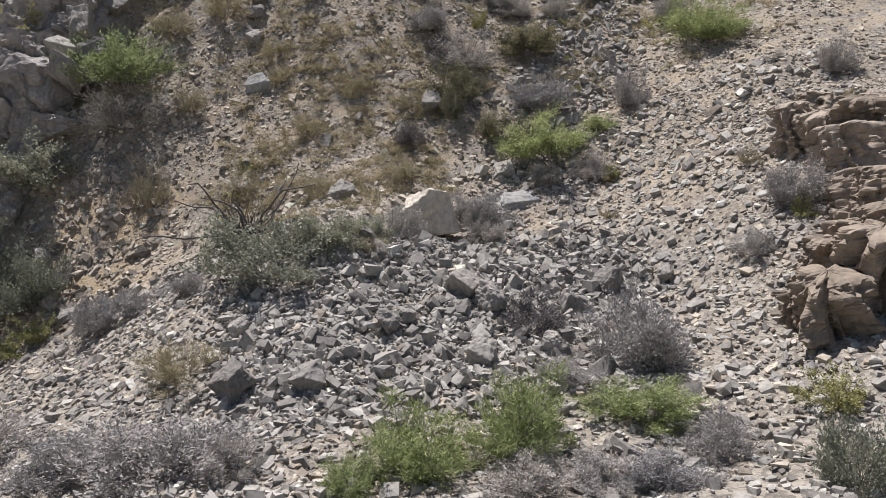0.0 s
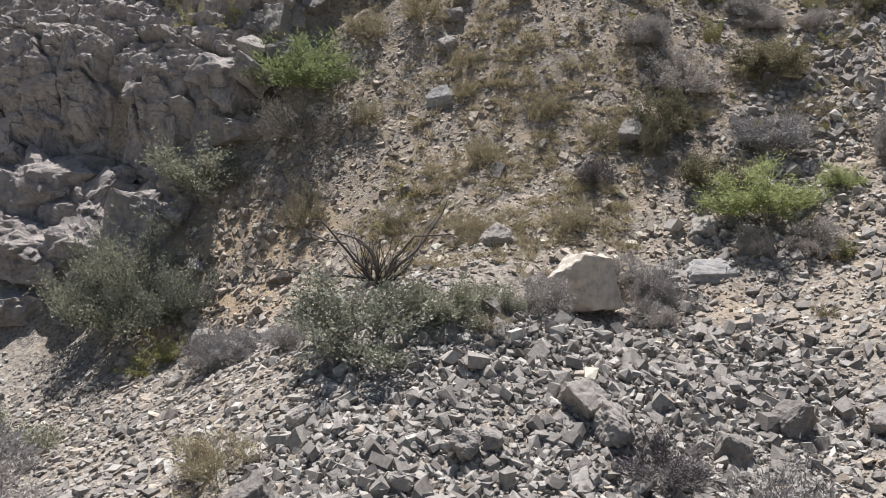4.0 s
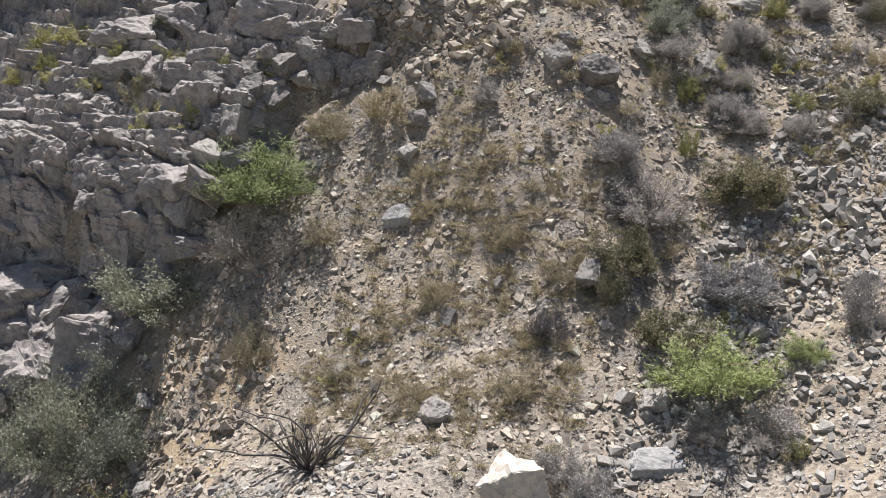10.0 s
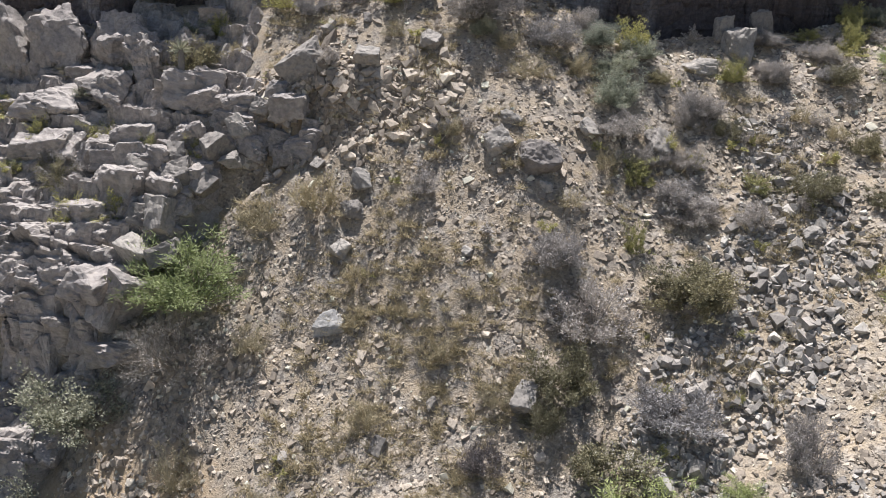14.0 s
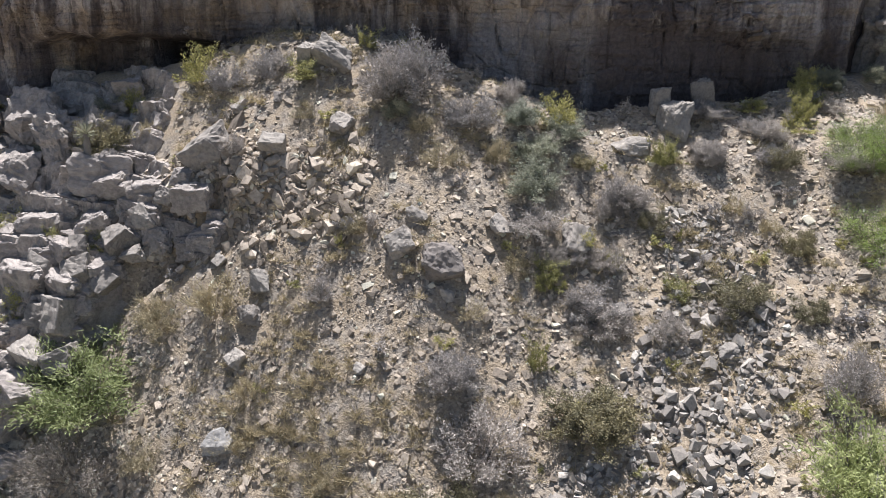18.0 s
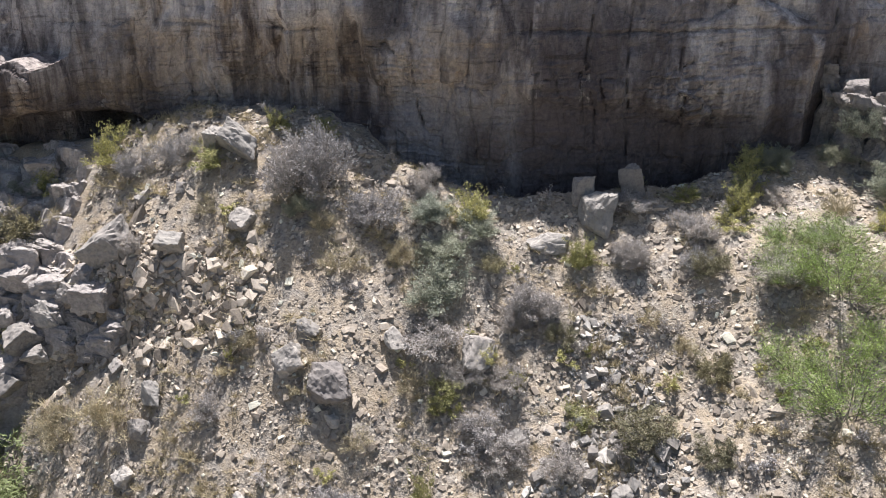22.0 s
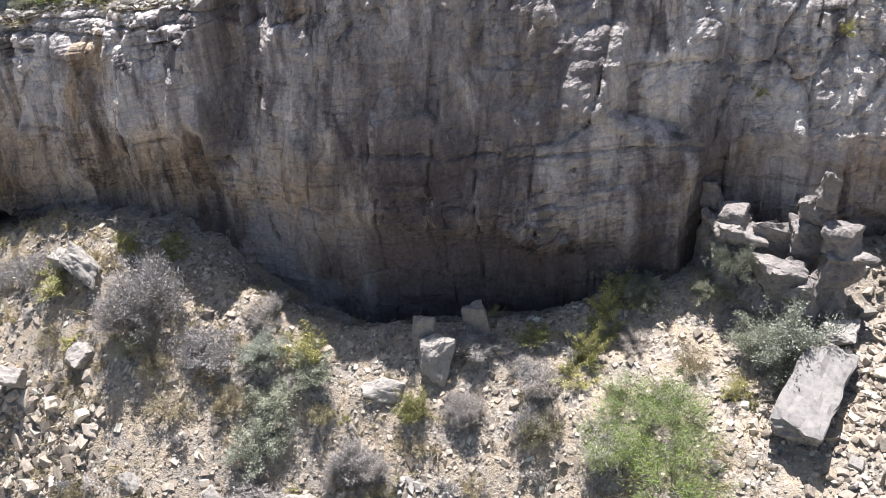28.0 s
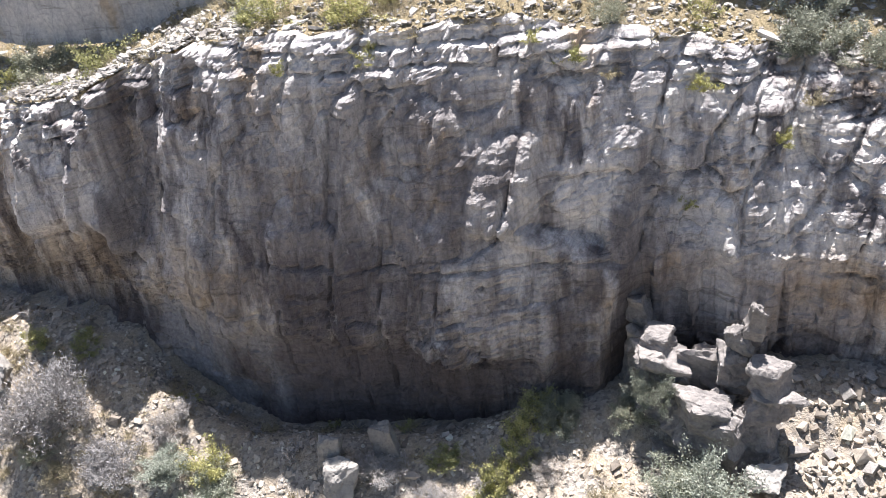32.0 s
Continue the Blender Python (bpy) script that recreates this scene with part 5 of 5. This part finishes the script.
GREEN = [(-0.7, 14.8, 1.8, 1.3), (1.1, 15.4, 1.8, 1.5), (-1.8, 14.5, 1.1, 0.7), (3.6, 16.6, 2.0, 0.8), (12.1, 37.5, 3.5, 2.2), (-12.1, 36.7, 4.3, 2.3), (4.6, 32.7, 3.4, 1.7), (6.7, 33.4, 1.2, 0.7)]
YELLOW = [(7.1, 16.3, 1.5, 0.9), (-12.5, 28.6, 1.4, 0.8), (9.9, 23.4, 0.8, 0.6), (-15.6, 38.0, 1.8, 1.1), (-13.2, 28.3, 1.5, 0.9), (-17.1, 37.1, 1.6, 1.4), (6.6, 30.8, 0.8, 0.6), (-21.5, 44.1, 1.7, 0.9), (-22.9, 40.4, 2.1, 1.0), (-13.8, 40.1, 1.5, 0.8), (-15.0, 44.5, 1.4, 0.9), (-17.9, 40.1, 1.4, 0.7), (-12.6, 45.5, 1.9, 1.6), (-6.1, 47.2, 1.1, 0.8), (-4.6, 48.0, 1.2, 0.8), (-8.0, 45.4, 1.9, 0.8), (8.2, 50.6, 0.9, 0.5), (10.0, 52.0, 1.3, 1.0), (2.6, 42.2, 1.0, 0.7), (2.9, 40.1, 0.9, 1.1), (5.3, 47.3, 1.2, 0.8), (-15.1, 44.5, 1.1, 0.9), (3.4, 43.9, 1.0, 0.7), (2.4, 42.5, 1.3, 0.7)]
YELLOW_B = [(10.0, 51.4, 1.3, 1.0), (6.5, 43.3, 1.3, 0.7), (1.4, 47.4, 1.8, 1.3), (14.3, 50.6, 1.0, 0.7), (10.4, 52.9, 1.6, 0.7), (9.9, 50.6, 1.2, 1.1), (9.8, 49.8, 1.5, 0.6), (5.5, 47.3, 1.1, 0.9), (8.0, 50.5, 1.2, 0.5)]
OLIVE = [(5.9, 13.2, 1.4, 1.5), (-13.4, 30.2, 2.6, 2.7), (-4.6, 23.8, 3.4, 2.1), (-2.7, 24.8, 2.2, 1.5), (-1.9, 25.6, 1.6, 0.9), (-14.3, 33.7, 3.7, 2.5), (10.7, 52.9, 1.2, 0.9), (10.9, 52.6, 1.2, 1.0), (12.7, 53.7, 1.4, 0.9), (-3.9, 44.9, 1.1, 0.9), (10.7, 53.2, 1.3, 0.7)]
BRUSH = [(2.3, 21.3, 1.7, 1.0), (-0.4, 33.4, 1.3, 1.1)]
TAN = [(-5.8, 19.6, 1.9, 1.2), (9.9, 27.0, 0.8, 0.8), (-1.7, 24.4, 1.1, 0.5), (-9.9, 32.3, 1.5, 1.9), (-8.2, 39.2, 2.3, 1.6), (-10.2, 38.7, 1.8, 1.4), (-6.0, 37.4, 1.1, 0.8), (-0.5, 34.8, 1.0, 0.8), (-4.3, 33.9, 1.4, 1.0), (-3.7, 30.5, 1.3, 0.9), (-0.9, 31.4, 1.4, 0.9), (-6.4, 31.5, 1.2, 0.8), (-9.0, 35.6, 1.7, 1.1), (-5.6, 36.4, 1.0, 0.7), (-2.4, 35.9, 1.1, 0.9), (1.5, 42.2, 1.1, 0.8), (-0.1, 44.9, 1.2, 1.1), (-1.9, 44.0, 1.5, 1.0), (9.2, 45.7, 0.9, 0.7), (8.0, 46.3, 0.9, 0.7), (-4.0, 41.3, 1.1, 0.8), (0.6, 40.3, 1.1, 0.7), (-3.0, 44.8, 1.2, 0.8), (-7.2, 44.1, 1.0, 0.7)]
TAN_B = [(-13.6, 43.5, 1.1, 0.8), (12.9, 51.1, 1.0, 1.1)]
TWIGS = [(-11.3, 35.1, 3.5, 1.9)]
BUSH = [(-15.1, 30.0, 4.1, 3.9)]
DARK = [(1.5, 35.7, 2.1, 2.0), (4.9, 38.8, 2.4, 1.6), (3.0, 33.9, 2.4, 1.5), (1.1, 34.5, 1.1, 1.2), (-18.7, 38.5, 1.8, 1.5), (-15.4, 42.8, 2.4, 1.5), (4.7, 39.3, 2.4, 1.4), (8.4, 43.3, 1.9, 1.1), (10.7, 43.1, 1.2, 0.9), (2.8, 46.1, 1.0, 0.6), (5.4, 45.1, 1.1, 0.9), (9.3, 48.0, 1.4, 0.9), (10.2, 45.3, 1.2, 1.1)]
SAGE = [(1.3, 44.5, 1.9, 1.5), (1.0, 45.7, 1.6, 1.0), (0.2, 46.6, 1.6, 1.0), (2.0, 46.9, 1.5, 1.1), (15.3, 52.0, 2.2, 2.4), (14.6, 52.3, 1.6, 1.6)]
TREE = [(11.8, 48.0, 2.3, 1.4), (13.3, 47.5, 2.9, 1.8), (12.4, 45.4, 2.3, 1.3), (13.8, 44.3, 3.2, 1.9), (13.0, 49.4, 2.4, 1.2), (11.6, 49.3, 1.7, 0.9), (14.4, 46.0, 2.0, 1.3)]
turn_rng = random.Random(5)
STANDS = (("grey", GREY + GREY_B + GREY_C), ("olive", OLIVE), ("green", GREEN), ("bush", BUSH), ("tree", TREE), ("yellow", YELLOW + YELLOW_B), ("tan", TAN + TAN_B), ("dark", DARK), ("sage", SAGE), ("dead", BRUSH), ("twigs", TWIGS))
for kind, rows_ in STANDS:
    for px, py, w, h in rows_:
        plant(kind, px, py, w, h, turn_rng.uniform(0, 6.28))
for px, py, w, h, kind in ((-13.0, 22.6, 2.4, 1.6, "olive"), (-11.9, 20.6, 2.2, 1.3, "grey"), (-9.8, 18.0, 2.6, 1.3, "grey")):
    plant(kind, px, py, w, h, turn_rng.uniform(0, 6.28))
# smaller shrubs between them
r = np.random.default_rng(31)
x, y = strewn(r, 900, (-13, 15, 28, 52), lambda x, y: np.clip(0.15 + 0.5 * (y - 36) / 12, 0.1, 0.5))
k = clear_rock(x, y)
for px, py in list(zip(x[k], y[k]))[:170]:
    plant(("small_grey", "small_yellow", "small_grey", "small_tan")[r.integers(4)], float(px), float(py), r.uniform(0.45, 1.05), r.uniform(0.3, 0.6), r.uniform(0, 6))
plant("olive", 13.4, 53.5, 1.3, 1.3, 1.0, z=24.6)
# shrubs on the shelf and the ledge
for px, off, w, h, kind in ((-10.6, 1.0, 2.0, 1.3, "green"), (-12.2, 1.2, 1.8, 1.0, "olive"), (-7.6, 1.6, 2.2, 1.3, "olive"), (-4.8, 1.4, 2.2, 1.2, "yellow"), (1.6, 1.2, 2.2, 1.1, "yellow"), (4.0, 1.0, 2.0, 1.0, "yellow"), (15.0, 0.3, 2.2, 1.5, "olive"), (16.4, 0.7, 1.6, 1.1, "olive"), (12.2, 0.8, 1.4, 0.8, "yellow")):
    plant(kind, px, float(np.interp(px, xs, brim)) + off, w, h, px, z=float(np.interp(px, xs, cliff_top(xs))) + 0.24 * off - 0.2)
TUFTED = [(15.0, 30.7, 0.9, "small_yellow"), (13.1, 29.1, 0.6, "small_yellow"), (9.7, 33.1, 0.9, "small_yellow"), (10.6, 32.6, 0.7, "small_tan"), (8.7, 33.7, 0.7, "small_yellow"), (12.8, 32.1, 0.9, "small_yellow"), (14.9, 32.6, 1.6, "olive"), (15.6, 31.7, 0.9, "small_tan"), (4.9, 33.5, 0.9, "small_yellow"), (2.6, 33.4, 0.7, "small_yellow")]
for px, pz, w, kind in TUFTED:
    col = int(np.argmin(np.abs(xs - px)))
    row = int(np.argmin(np.abs(cliff_z[:, col] - pz)))
    plant(kind, float(cliff_x[row, col]), float(cliff_y[row, col]) - 0.05, w, 0.7 * w, px, z=float(cliff_z[row, col]))
for px in np.arange(-14, 20, 1.7):
    px = float(px + r.uniform(-0.7, 0.7))
    back_off = float(r.uniform(0.8, 4.5))
    pz = float(np.interp(px, xs, cliff_top(xs)) + 0.24 * back_off - 0.25)
    plant(("yellow", "olive", "tan", "yellow")[r.integers(4)], px, float(np.interp(px, xs, brim)) + back_off, r.uniform(0.9, 1.9), r.uniform(0.6, 1.1), r.uniform(0, 6), z=pz)
for _ in range(16):
    px, py = float(r.uniform(-27, -14.5)), float(r.uniform(36.5, 45))
    plant(("yellow", "tan", "olive", "yellow")[r.integers(4)], px, py, r.uniform(0.8, 1.5), r.uniform(0.5, 0.9), r.uniform(0, 6), z=float(land(px, py)) + 0.35)


# ---- dry grass ----
def tuft_shape(seed, blades=46):
    r = np.random.default_rng(seed)
    a, e = r.uniform(0, 2 * np.pi, blades), np.arccos(r.uniform(0.12, 1, blades))
    way = np.stack([np.cos(a) * np.sin(e), np.sin(a) * np.sin(e), np.cos(e)], 1)
    at = r.normal(0, 0.16, (blades, 3)) * (1, 1, 0)
    side = np.cross(way, r.normal(size=(blades, 3)))
    side *= 0.018 / np.linalg.norm(side, axis=1)[:, None]
    co = np.stack([at - side, at + side, at + way * r.uniform(0.35, 0.75, (blades, 1))], 1).reshape(-1, 3)
    return co, np.arange(3 * blades).reshape(blades, 3)


TUFTS = [tuft_shape(300 + i) for i in range(5)]
x, y = strewn(r, 4200, (-10, 3, 27, 41), lambda x, y: np.clip(1.5 - (((x + 3.4) / 4.2) ** 4) - (((y - 33.5) / 5) ** 4), 0, 1) * np.clip(0.42 + 0.9 * fbm(x / 1.1, y / 1.1, 3, 71), 0, 1))
x2, y2 = strewn(r, 4200, (-13, 16, 36, 52), lambda x, y: np.clip(0.2 + 1.4 * fbm(x / 1.8, y / 1.8, 3, 73), 0, 1))
x, y = np.r_[x, x2], np.r_[y, y2]
k = clear_rock(x, y)
x, y = x[k], y[k]
g = np.stack([x, y, earth(x, y) - 0.02], -1)
tagged(new("dry_grass", many("dry_grass", TUFTS, g, r.uniform(0.3, 0.75, len(x)), r, GRASS_M, 0.15)), "tufts of dry straw-coloured grass", "grass", kind="stuff")
sx = r.uniform(-16, 22, 2600)
so = r.uniform(0.1, 3.6, 2600)
g = np.stack([sx, np.interp(sx, xs, brim) + so, np.interp(sx, xs, cliff_top(xs)) + 0.24 * so - 0.25], -1)
tagged(new("shelf_grass", many("shelf_grass", TUFTS, g, r.uniform(0.4, 0.9, 2600), r, TAN_M, 0.15)), "dry yellow grass along the cliff brim", "grass", kind="stuff")

# ---- dead shrub with long bent limbs ----
r = np.random.default_rng(77)
DX, DY = -5.7, 28.1
dead = new("dead_shrub")
dead.location = (DX, DY, ground_at(DX, DY) - 0.05)
for i in range(9):
    a = 2 * np.pi * i / 9 + r.uniform(-0.2, 0.2)
    w = np.array([np.cos(a), 0.6 * np.sin(a), r.uniform(0.5, 1.2)])
    pts = limb(r, (0.1 * np.cos(a), 0.1 * np.sin(a), 0), w / np.linalg.norm(w), r.uniform(2.0, 3.4), 0.22, -0.03, 9)
    co, q = tubes([(pts, np.linspace(0.05, 0.016, 10))], 6)
    part("limb", raw_mesh("limb", co, q, DEAD, True), dead, "long bent dark limb" if i == 0 else "")
lines = []
for i in range(60):
    a, e = r.uniform(0, 6.28), r.uniform(0.1, 1.0)
    w = np.array([np.cos(a) * np.sin(e), np.sin(a) * np.sin(e), np.cos(e)])
    lines.append((limb(r, (0.2 * np.cos(a), 0.2 * np.sin(a), -0.05), w, r.uniform(0.7, 1.6), 0.22, 0, 4), np.linspace(0.022, 0.007, 5)))
co, q = tubes(lines, 4)
part("brushwood", raw_mesh("brushwood", co, q, DEAD), dead)
tagged(dead, "dead blackened shrub with long bent bare limbs", "shrub", "desert shrubs")

# ---- small yucca on the ledge ----
YX, YY = -15.2, 41.6
yucca = new("yucca")
yucca.location = (YX, YY, ground_at(YX, YY) - 0.1)
pts = limb(r, (0, 0, 0), (0, 0, 1), 2.2, 0.05, 0.02, 6)
co, q = tubes([(pts, np.linspace(0.16, 0.13, 7))], 7)
part("trunk", raw_mesh("trunk", co, q, BARK, True), yucca)
n = 90
way = r.normal(size=(n, 3)) + (0, 0, 0.5)
way /= np.linalg.norm(way, axis=1)[:, None]
co, q = leaves(r, np.repeat(pts[-1][None], n, 0), way, r.uniform(0.35, 0.6, n), np.full(n, 0.025))
part("leaf_crown", raw_mesh("leaf_crown", co, q, OLIVE_M), yucca, "spiky grey-green leaf crown")
tagged(yucca, "small yucca with a bare trunk on the rock ledge", "yucca")
